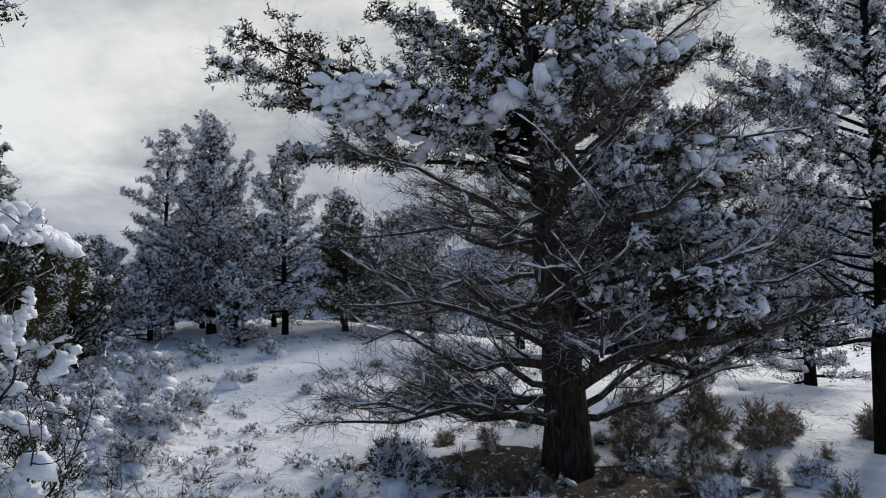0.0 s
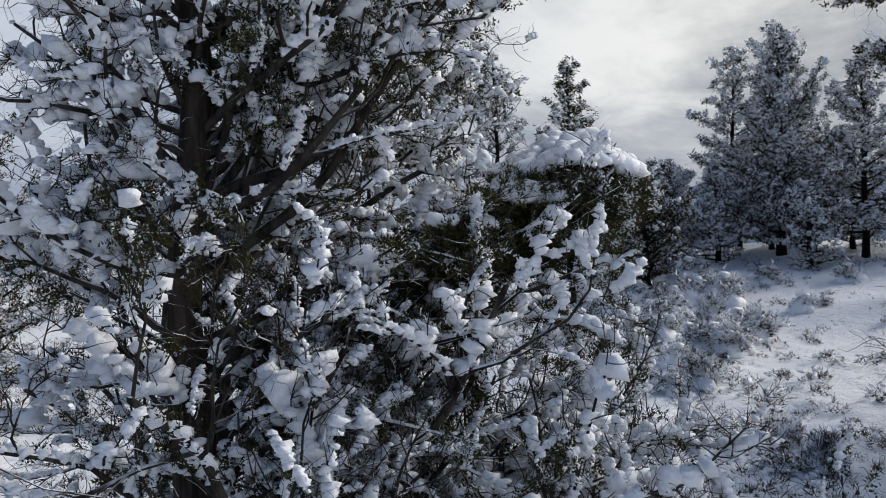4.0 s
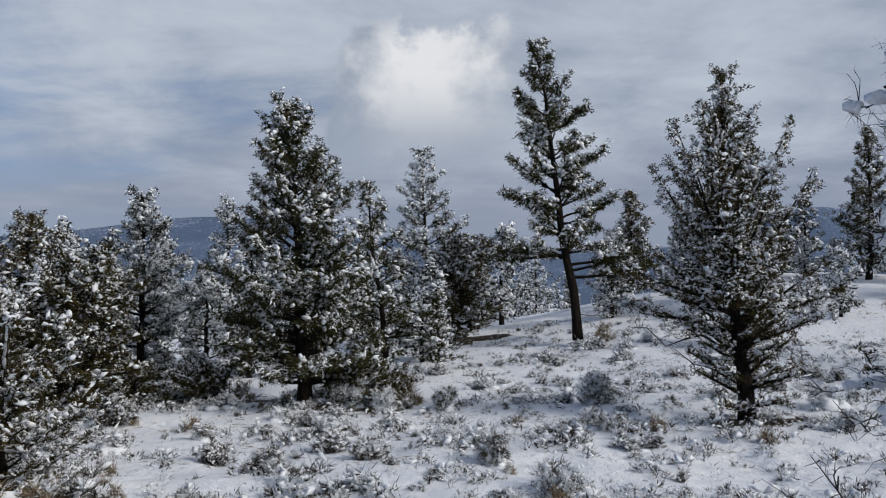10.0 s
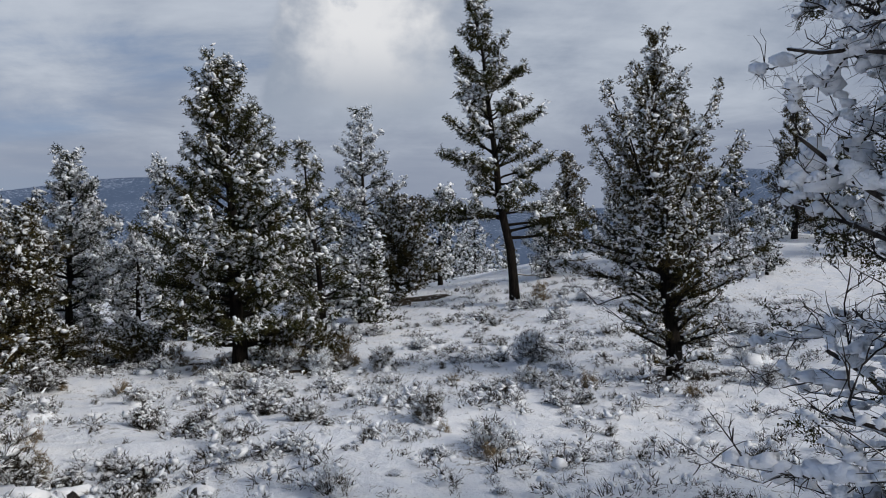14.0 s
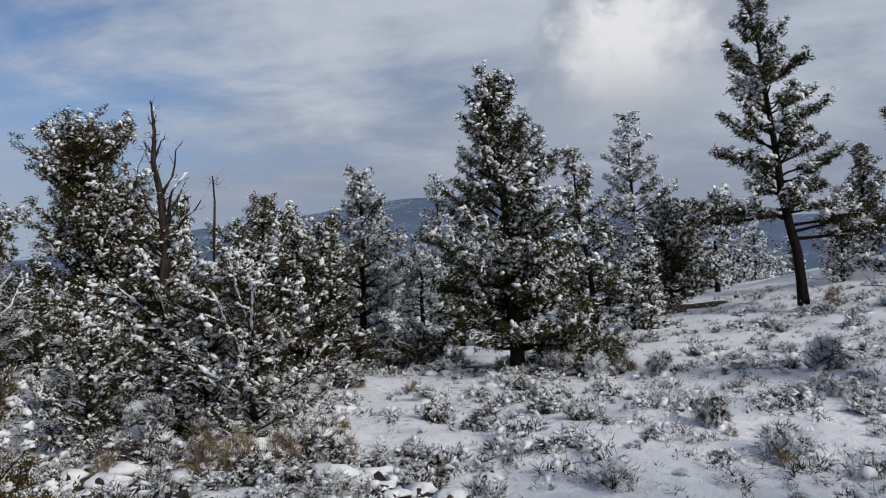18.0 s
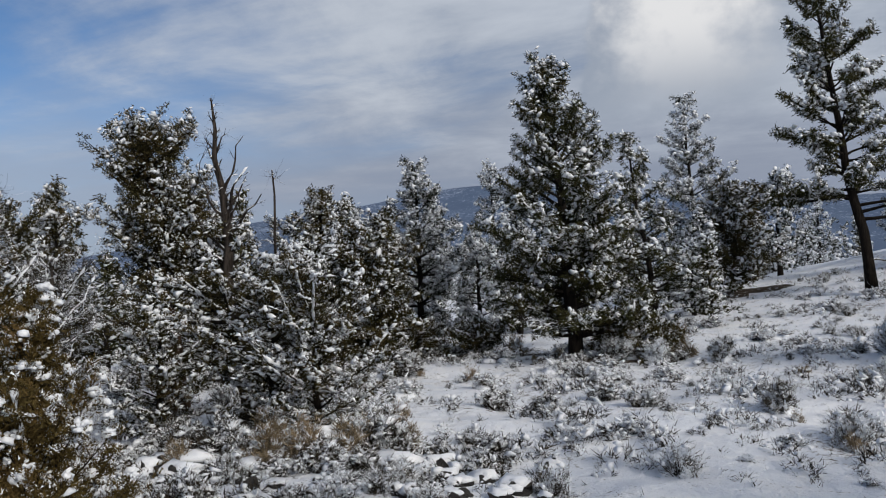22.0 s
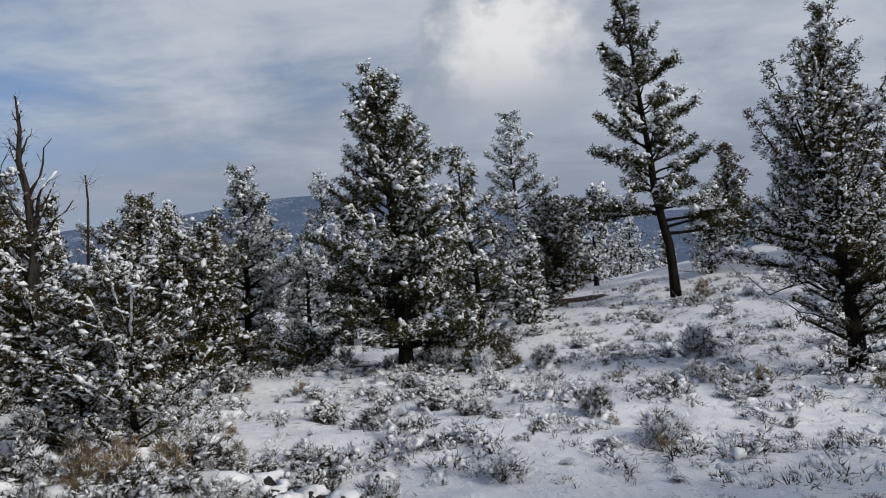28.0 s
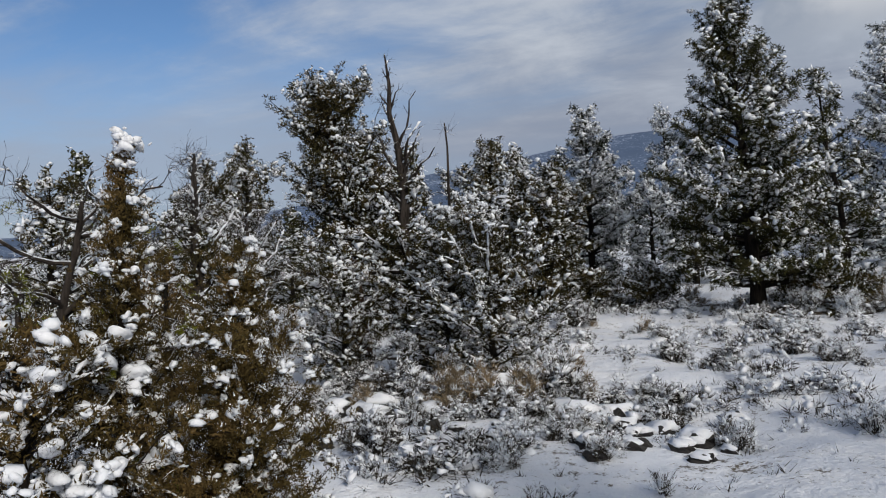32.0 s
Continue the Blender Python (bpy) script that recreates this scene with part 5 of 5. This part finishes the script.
for i, (x, y, h, a) in enumerate(((19.5, -5.0, 6.6, 2.0), (27.5, -1.5, 6.5, 1.7),  (30.0, 2.6, 4.2, 1.5), (15.5, -8.5, 6.0, 1.9), (29.0, 1.5, 4.5, 1.6), (22.0, -8.5, 6.5, 2.0))):
    grow("juniper_tree", x, y, h, (0, 0), 0.17, {**E_SP, "tufts": 6.5}, 66, oval(a, 0.42), "snow-laden juniper behind the large old one", 130 + i, first=0.04, rise=(-8, 52), fine=False, leaf_mat=M_HOAR_LIT, group="junipers behind the old one")
grow("juniper_tree", 26.1, 8.2, 6.9, (0.1, -0.3), 0.17, {**JUNIPER, **SPARSE, "size": 0.13, "lump": 0.06, "tufts": 9}, 110, oval(1.85, 0.32), "tall snow-dusted juniper on the knoll", 64, leaf_mat=M_HOAR_LIT, first=0.04, rise=(6, 60), sag=0.15, fine=False)
grow("pine_tree", 27.4, 10.0, 6.6, (0.1, -0.2), 0.12, {**PINE, **SPARSE, "load": 0.36}, 64, cone(1.55, 0.6), "slender frosted pine beside a juniper", 65, leaf_mat=M_HOAR_LIT, fine=False)
grow("pine_tree", 26.6, 6.0, 5.8, (0.1, -0.2), 0.12, {**PINE, **SPARSE, "load": 0.36}, 64, cone(1.9, 0.6), "snowy pine beside a juniper on the knoll", 66, leaf_mat=M_HOAR_LIT, fine=False)
grow("juniper_tree", 27.5, 4.2, 4.2, (0.1, -0.2), 0.12, {**JUNIPER, **SPARSE, "load": 0.36}, 60, cone(1.6, 0.6), "dark snowy juniper at the end of the knoll", 71, fine=False)
for i, (x, y, h) in enumerate(((25.2, 9.8, 2.6), (24.8, 7.0, 2.2), (26.0, 11.6, 3.0), (24.2, 11.6, 2.4), (27.0, 8.8, 3.4), (28.6, 6.8, 3.8), (30.0, 8.6, 4.4), (23.5, 13.6, 2.8))):
    grow("juniper_tree", x, y, h, (0, 0), 0.1, {**JUNIPER, **SPARSE, "size": 0.14, "load": 0.36}, 44, oval(h * 0.42, 0.4), "low frosted juniper around the knoll", 150 + i, first=0.03, rise=(0, 60), fine=False, leaf_mat=M_HOAR_LIT, group="low junipers of the knoll")
grow("pine_tree", 20.4, 12.2, 6.8, (0.1, -0.2), 0.13, {**PINE, **SPARSE, "load": 0.4}, 60, cone(1.4, 0.65), "snow-dusted pine half hidden by nearer boughs", 67, leaf_mat=M_PINE, fine=False)
grow("pine_tree", 20.1, 14.6, 7.6, (0.1, -0.2), 0.13, {**PINE, **SPARSE, "load": 0.36}, 60, cone(1.5, 0.65), "tall frosted pine behind nearer boughs", 68, leaf_mat=M_HOAR_LIT, fine=False)
grow("juniper_tree", 21.5, 10.4, 3.4, (0, 0), 0.12, {**JUNIPER, **SPARSE, "size": 0.13}, 60, oval(1.4, 0.4), "rounded snowy juniper on the knoll", 69, first=0.04, rise=(5, 55), fine=False)
grow("pine_tree", 31.0, 4.8, 5.0, (0, -0.2), 0.12, {**PINE, **SPARSE}, 54, cone(1.35, 0.65), "small dark pine behind the meadow", 70, leaf_mat=M_HOAR_LIT, fine=False)


# ---------------------------------------------------------------- woods behind
def light_tree(name, label, seed, h, a, p, mat, load):
    return grow(name, 60, -60 - seed, h, (0.1, 0), 0.14, style(side=3.6, bare=0.12, reach=0.42, tufts=4.2, leaf=FAR_T, size=0.28, load=load * 0.7, lump=0.10, lumps=LUMP_T, thin=0.008, joints=2, round=3), 34, cone(a, p, 0.05, 0.2), label, seed, first=0.06,
                rise=(0, 45), leaf_mat=mat, fine=False, group="trees of the wood behind")


WOOD = [light_tree("wood_pine", "frosted pine in the wood behind the slope", 81, 6.0, 1.3, 0.75, M_FAR, 0.6), light_tree("wood_pine", "dark pine in the wood behind the slope", 82, 6.6, 1.35, 0.7, M_PINE, 0.5),
        light_tree("wood_juniper", "rounded frosted juniper in the wood behind", 83, 4.6, 1.5, 0.5, M_FAR, 0.65)]


def plant_woods():
    rng = np.random.default_rng(90)
    n = 0
    while n < 150:
        az, r = rng.uniform(-75, 112), 34 + 62 * rng.uniform() ** 1.2
        if 1 < az < 17 and r < 50:
            continue
        if 60 < az and r < 34:
            continue
        x, y = r * math.sin(radians(az)), r * math.cos(radians(az))
        s = rng.uniform(0.55, 1.0)
        if -32 < az < -16:
            s = min(s, (1.6 + 0.062 * r) / 6.6)
        copy_thing(WOOD[int(rng.integers(0, 3))], Matrix.LocRotScale(at(x, y), Euler((0, 0, rng.uniform(0, 6.28))), (s, s, s * rng.uniform(0.9, 1.15))))
        n += 1
    for _ in range(34):
        az, r = rng.uniform(15, 46), rng.uniform(30, 62)
        x, y = r * math.sin(radians(az)), r * math.cos(radians(az))
        s = rng.uniform(0.3, 0.75)
        copy_thing(WOOD[int(rng.integers(0, 3))], Matrix.LocRotScale(at(x, y), Euler((0, 0, rng.uniform(0, 6.28))), (s, s, s)))
    for _ in range(44):
        az, r = rng.uniform(-44, 1), rng.uniform(24, 36)
        s = rng.uniform(0.26, 0.55)
        copy_thing(WOOD[int(rng.integers(0, 3))], Matrix.LocRotScale(at(r * math.sin(radians(az)), r * math.cos(radians(az))), Euler((0, 0, rng.uniform(0, 6.28))), (s * 1.25, s * 1.25, s)))
    for i, (ob, (x, y)) in enumerate(zip(WOOD, ((-16, 36), (-20, 33), (3.4, 40)))):
        ob.location = at(x, y)
    # far woods, one mass
    pos, axis, size, lp, ls = [], [], [], [], []
    for _ in range(1300):
        az, r = rng.uniform(-80, 115), 95 + 420 * rng.uniform() ** 1.5
        x, y = r * math.sin(radians(az)), r * math.cos(radians(az))
        h, z = rng.uniform(3.5, 7.5), float(ground_z(x, y))
        for k in range(13):
            u = (k + rng.uniform()) / 13
            w = 0.28 * h * (1 - u) ** 0.8
            pos.append((x + rng.normal(0, w * 0.5), y + rng.normal(0, w * 0.5), z + h * u)), axis.append((rng.normal(0, 0.5), rng.normal(0, 0.5), 1)), size.append(rng.uniform(0.5, 0.95))
            if rng.uniform() < 0.5:
                lp.append((pos[-1][0], pos[-1][1], pos[-1][2] + 0.35)), ls.append(rng.uniform(0.22, 0.42))
    wood = tagged(new("far_woods"), "far wood of frosted pines and junipers", "woods", kind="stuff")
    part("foliage", scatter(FAR_T, rng, pos, axis, np.array(size)), M_FAR, wood, kind="stuff")
    part("snow", scatter(LUMP_T, rng, lp, np.tile(UP, (len(lp), 1)), np.array(ls)), M_SNOW, wood, smooth=True, kind="stuff")


plant_woods()


# ---------------------------------------------------------------- shrubs, grass and stones
def shrub(name, label, seed, h, w, stems, leaf, mat, load, lump, group, category="shrub", heaped=1.0):
    """A many-stemmed bush, domed, with its snow on the upper twigs and a drift at its foot."""
    rng = np.random.default_rng(seed)
    ob = thing(name, 70, -70 - seed % 30, label, category, group)
    wood, tp, ta = [], [], []
    for _ in range(int(stems * 1.3)):
        hd, rs = rng.uniform(0, 6.28), rng.uniform(18, 85)
        c, n = math.cos(math.radians(rs)), math.sin(math.radians(rs))
        ln = rng.uniform(0.72, 1.08) / math.hypot(c / (w * 0.5), n / h)
        sp = bend(rng, np.array([rng.normal(0, w * 0.06), rng.normal(0, w * 0.06), -0.02]), hd, rs, ln, 0.06, 5, 0.12)
        wood.append(tube(sp[::2], np.linspace(0.007, 0.0025, 3), 3, False))
        for s in (0.55, 0.75, 0.95):
            q, d = along(sp, s)
            for _ in range(leaf):
                tp.append(q + rng.normal(0, 0.02, 3)), ta.append(d / np.linalg.norm(d) + rng.normal(0, 0.4, 3) + UP * 0.25)
    part("stem", wood, M_LIMB, ob, kind="stuff")
    tp, ta = np.array(tp), np.array(ta)
    part("brushwood", scatter(STEM_T, rng, tp, ta, h * rng.uniform(0.16, 0.34, len(tp)) + 0.02), mat, ob, kind="stuff")
    upper = tp[:, 2] / h + rng.normal(0, 0.25, len(tp))
    on = (rng.uniform(size=len(tp)) < load * 1.25) & (upper > 0.25)
    c = int(on.sum())
    z = lump * 0.62 * np.exp(rng.normal(-0.1, 0.45, c))
    fuzzy = rng.uniform(size=c) < 0.45
    spot = tp[on] + UP * 0.022
    tilt = np.tile(UP, (c, 1)) + rng.normal(0, 0.4, (c, 3))
    sz = np.stack([z * rng.uniform(0.8, 1.7, c), z * rng.uniform(0.7, 1.2, c), z * 0.8], -1)
    pads = scatter(PLATE_T, rng, spot[~fuzzy], tilt[~fuzzy], sz[~fuzzy]) + scatter(FROST_T, rng, spot[fuzzy], tilt[fuzzy], sz[fuzzy] * 1.7)
    if load > 0.55:
        heap = rng.normal(0, w * 0.13, (6, 3)) * np.array([1, 1, 0]) + UP * h * 0.02
        hs = rng.uniform(0.6, 1.1, (6, 1)) * np.array([w * 0.17, w * 0.17, h * 0.34]) * heaped
        pads += scatter(LUMP_M, rng, heap, np.tile(UP, (6, 1)) + rng.normal(0, 0.15, (6, 3)), hs)
    part("snow", pads, M_SNOW, ob, smooth=True, kind="stuff")
    return ob


SAGE = [shrub("sagebrush", "low grey sagebrush dusted with snow", 201, 0.27, 0.62, 34, 2, M_BRUSH, 0.55, 0.040, "sagebrush on the slope"),
        shrub("sagebrush", "spreading sagebrush half buried in snow", 202, 0.22, 0.85, 42, 2, M_BRUSH, 0.72, 0.046, "sagebrush on the slope"),
        shrub("sagebrush", "wiry dark sagebrush standing out of snow", 203, 0.30, 0.55, 30, 2, M_SAGE, 0.38, 0.036, "sagebrush on the slope"),
        shrub("sagebrush", "small round sagebrush capped with snow", 204, 0.19, 0.42, 24, 2, M_BRUSH, 0.65, 0.042, "sagebrush on the slope")]
TALL = [shrub("bitterbrush", "brown twiggy shrub with traces of snow", 211, 0.7, 0.75, 30, 3, M_GRASS, 0.18, 0.026, "tall shrubs"),
        shrub("bitterbrush", "grey twiggy shrub with snow on its twigs", 212, 0.62, 0.8, 32, 3, M_SAGE, 0.85, 0.042, "tall shrubs"),
        shrub("bitterbrush", "snow-covered bush bent to the ground", 213, 0.42, 0.8, 32, 3, M_SAGE, 1.0, 0.062, "tall shrubs", heaped=1.6),
        shrub("bitterbrush", "dark twiggy shrub with clods of snow among stones", 214, 0.55, 0.85, 34, 3, M_BRUSH, 0.5, 0.062, "tall shrubs")]
TUFT = [shrub("grass_tuft", "tuft of dry tan bunchgrass", 221, 0.32, 0.28, 14, 2, M_GRASS, 0.08, 0.018, "grass tufts", "grass"),
        shrub("grass_tuft", "thin tuft of pale dry grass in snow", 222, 0.22, 0.18, 9, 2, M_SAGE, 0.15, 0.018, "grass tufts", "grass")]


def put(ob, x, y, s=1.0, turn=0.0, flat=1.0):
    return copy_thing(ob, Matrix.LocRotScale(at(x, y, 0.03), Euler((0, 0, turn)), (s, s, s * flat)))


def plant_shrubs():
    rng = np.random.default_rng(230)
    # bushes that stand out
    for k, x, y, s in ((2, -1.87, 15.3, 0.95), (0, 5.9, 28.4, 0.8), (1, -1.0, 17.6, 0.8), (1, -1.6, 18.0, 0.7), (1, 0.3, 17.6, 0.8), (0, -3.9, 9.1, 0.62), (0, -3.6, 9.4, 0.55),
                       (2, 19.5, 9.0, 1.3), (2, 21.0, 8.6, 1.2), (1, 18.0, 7.2, 1.0), (2, 22.5, 7.4, 1.1), (2, 17.2, 7.6, 1.0), (1, 13.1, 5.4, 0.95), (2, 12.6, 5.8, 0.8), (1, 9.4, 2.55, 0.8), (1, 9.8, 1.68, 0.8),
                       (1, 9.9, 4.16, 0.7), (1, 11.6, 1.1, 1.25), (1, 10.6, 3.3, 0.7), (0, 11.4, -0.3, 0.5), (0, 13.2, -2.4, 0.8), (0, 12.3, -2.9, 0.5), (0, 11.0, -2.8, 0.45), (1, 9.2, -0.6, 0.7), (1, 8.4, 1.0, 0.7), (1, 9.4, 0.2, 0.7), (2, 18.6, 8.4, 1.2), (2, 20.2, 7.6, 1.2), (2, 19.0, 10.2, 1.3), (2, 16.0, 7.8, 1.0), (2, 23.0, 5.6, 1.2), (2, 22.2, 9.4, 1.4),
                       (1, 9.6, -2.6, 0.8), (2, 10.8, -4.0, 0.9), (0, 13.0, -4.2, 1.0), (3, -5.6, 8.6, 0.9), (3, -6.3, 8.9, 0.8), (3, -4.9, 8.3, 0.7), (0, -5.2, 9.2, 0.7), (3, -6.9, 9.6, 0.8), (0, -5.9, 8.2, 0.5), (0, -4.2, 9.1, 0.5),
                       (0, 13.4, -3.4, 0.7), (0, 14.2, -5.0, 0.7), (0, 13.8, -6.2, 0.7), (0, 14.8, -2.8, 1.1), (1, -1.0, 18.4, 1.0), (0, -0.6, 18.7, 0.9), (1, -1.9, 18.2, 0.8), (3, -6.4, 19.3, 1.0), (3, -5.2, 19.5, 0.9), (3, -7.6, 19.0, 1.0), (0, -4.4, 19.7, 0.7), (0, -3.9, 8.6, 0.7), (0, -4.3, 8.3, 0.7), (3, -4.0, 8.0, 0.7), (0, -4.7, 8.2, 0.7), (3, -3.5, 8.0, 0.6), (3, -3.0, 8.9, 0.55), (3, -2.5, 9.4, 0.55), (3, -2.2, 11.5, 0.6), (2, -4.0, 15.0, 0.8), (3, -6.2, 16.5, 1.0), (2, -5.0, 13.5, 0.8), (1, 3.0, 15.6, 0.75), (1, 0.87, 11.9, 0.7), (2, -3.0, 17.0, 0.7)):
        put(TALL[k], x, y, s * rng.uniform(0.9, 1.1), rng.uniform(0, 6.28))
    for _ in range(15):
        az, r = radians(rng.uniform(58, 74)), rng.uniform(15.5, 23)
        put(TALL[2 if rng.uniform() < 0.85 else 1], r * math.sin(az), r * math.cos(az), rng.uniform(0.9, 1.6), rng.uniform(0, 6.28))
    n = 0
    while n < 260:
        az, r = rng.uniform(-42, 27), 6.5 + 29 * rng.uniform() ** 0.8
        x, y = r * math.sin(radians(az)), r * math.cos(radians(az))
        if lattice_noise(np.array(x * 0.42), np.array(y * 0.42), 5) < 0.38:
            continue
        put(SAGE[int(rng.integers(0, 4))], x, y, 0.45 + 0.85 * rng.uniform() ** 1.4, rng.uniform(0, 6.28))
        n += 1
    for _ in range(40):
        az, r = rng.uniform(55, 105), 7 + 16 * rng.uniform()
        if 68 < az < 84 and 10 < r < 16:
            continue
        put(SAGE[int(rng.integers(0, 4))], r * math.sin(radians(az)), r * math.cos(radians(az)), rng.uniform(0.5, 1.0), rng.uniform(0, 6.28))
    for _ in range(60):
        az, r = rng.uniform(-35, 30), 6 + 18 * rng.uniform()
        put(TUFT[1 if rng.uniform() < 0.8 else 0], r * math.sin(radians(az)), r * math.cos(radians(az)), rng.uniform(0.5, 1.1), rng.uniform(0, 6.28))
    for _ in range(60):
        az, r = rng.uniform(84, 112), 8 + 7 * rng.uniform()
        put(TUFT[0], r * math.sin(radians(az)), r * math.cos(radians(az)), rng.uniform(0.7, 1.3), rng.uniform(0, 6.28))
    for obs, (x0, y0) in ((SAGE, (-1.0, 12.5)), (TUFT, (1.5, 10.0))):
        for i, ob in enumerate(obs):
            ob.location = at(x0 + 1.7 * i, y0 + 0.9 * i, 0.03)
    for ob, (x, y) in zip(TALL, ((14.6, -3.8), (3.4, 17.5), (7.6, 16.2), (-3.7, 8.9))):
        ob.location = at(x, y, 0.03)
    # low brush, too small and too many to tell apart
    c = 3900
    az, r = np.radians(rng.uniform(-48, 30, c)), 6 + 30 * rng.uniform(size=c) ** 0.8
    x, y = r * np.sin(az), r * np.cos(az)
    east = rng.uniform(size=c) < 0.25
    az2, r2 = np.radians(rng.uniform(55, 108, c)), 7 + 20 * rng.uniform(size=c)
    x, y = np.where(east, r2 * np.sin(az2), x), np.where(east, r2 * np.cos(az2), y)
    keep = lattice_noise(x * 0.42, y * 0.42, 5) + rng.normal(0, 0.10, c) > 0.44
    keep |= (x > 1.5) & (y > 7) & (y < 18) & (rng.uniform(size=c) < 0.55)
    x, y = x[keep], y[keep]
    c = len(x)
    wide = 0.08 + 0.15 * rng.uniform(size=c) ** 1.5
    brush = tagged(new("low_brush"), "low snowy brush scattered over the slope", "ground plants", kind="stuff")

    def around(k, low, high):
        """k places in each little bush, domed over its width, with the way outwards."""
        w = np.repeat(wide, k)
        a, d = rng.uniform(0, 6.28, k * c), np.sqrt(rng.uniform(size=k * c))
        px, py = np.repeat(x, k) + w * d * np.sin(a), np.repeat(y, k) + w * d * np.cos(a)
        up = w * 1.1 * (1 - 0.75 * d * d) * rng.uniform(low, high, k * c)
        return np.stack([px, py, ground_z(px, py) + up], -1), np.stack([d * np.sin(a), d * np.cos(a), 0 * a + 0.8], -1), w
    p, ax, w = around(11, 0.0, 0.6)
    part("brushwood", scatter(STEM_T, rng, p, ax + rng.normal(0, 0.3, ax.shape), w * rng.uniform(0.5, 1.0, len(w))), M_BRUSH, brush, kind="stuff")
    p, ax, w = around(4, 0.5, 1.15)
    z = w * 0.20 * np.exp(rng.normal(0, 0.4, len(w)))
    part("snow", scatter(PLATE_T, rng, p, ax * np.array([0.4, 0.4, 1]) + rng.normal(0, 0.3, ax.shape), np.stack([z * 1.5, z, z * 0.8], -1)), M_SNOW, brush, smooth=True, kind="stuff")
    # stubble all over the slope
    pos, axis, size = [], [], []
    c = 7000
    az, r = np.radians(rng.uniform(-60, 112, c)), 5 + 33 * rng.uniform(size=c) ** 0.8
    x, y = r * np.sin(az), r * np.cos(az)
    keep = lattice_noise(x * 0.6, y * 0.6, 8) * 0.6 + lattice_noise(x * 2.3, y * 2.3, 9) * 0.4 > 0.45
    x, y = x[keep], y[keep]
    pos = np.stack([x, y, ground_z(x, y) - 0.02], -1)
    ob = tagged(new("stubble"), "low dry stems and stubble poking out of the snow", "ground plants", kind="stuff")
    part("stubble", scatter(STEM_T, rng, pos, np.tile(UP, (len(pos), 1)) + rng.normal(0, 0.25, (len(pos), 3)), rng.uniform(0.05, 0.15, len(pos))), M_BRUSH, ob, kind="stuff")


plant_shrubs()


def stone(x, y, size, seed, label):
    """A block of broken basalt; where it is capped, snow lies over its top and down its sides."""
    rng = np.random.default_rng(seed)
    ob = thing("stone", x, y, label, "rock", "stones by the junipers", sink=0.3 * size)
    tv, tf = blob_template(rng, 9, 5, 0.16)
    tv = tv * (1 + rng.normal(0, 0.06, (len(tv), 1)))
    s = size * np.array([rng.uniform(0.8, 1.3), rng.uniform(0.8, 1.3), rng.uniform(0.7, 1.0)])
    foot = np.array([0, 0, s[2] * 0.4])
    part("rock", [(tv * s + foot, tf)], M_ROCK, ob)
    if "capped" not in label and "under" not in label:
        return
    cv, cf = blob_template(rng, 10, 4, 0.24)
    cv = cv * s * np.array([0.97, 0.97, 0.56]) + np.array([0.05 * s[0] * rng.normal(), 0.05 * s[1] * rng.normal(), s[2] * 0.60]) + foot
    part("snow_cap", [(cv, cf)], M_SNOW, ob, "rounded cap of snow", smooth=True)


def lay_stones():
    rng = np.random.default_rng(300)
    for i in range(165):
        t = rng.uniform()
        x, y = -2.2 - 4.8 * t + rng.normal(0, 0.35), 9.0 - 0.5 * t - 2.4 * rng.uniform() ** 1.4
        stone(x, y, 0.05 + 0.14 * rng.uniform() ** 1.8 * (1 if y > 7.6 else 0.6), 310 + i, "dark basalt stone capped with snow" if i % 10 < 7 else "bare dark basalt stone lying in snow")
    stone(-3.35, 8.45, 0.24, 600, "large dark boulder under a thick snow cap")
    stone(-2.9, 8.7, 0.20, 601, "dark boulder under a snow cap")
    stone(-4.4, 8.75, 0.28, 602, "large shadowed boulder under the young juniper")
    stone(-5.7, 8.3, 0.26, 603, "dark boulder under snow beside bushes")
    # brush that grows among the stones
    for _ in range(30):
        t = rng.uniform()
        x, y = -1.8 - 4.8 * t + rng.normal(0, 0.35), 9.0 - 0.5 * t - 2.6 * rng.uniform() ** 1.3
        put(SAGE[(0, 2, 0, 3)[int(rng.integers(0, 4))]], x, y, rng.uniform(0.6, 1.3), rng.uniform(0, 6.28))


lay_stones()
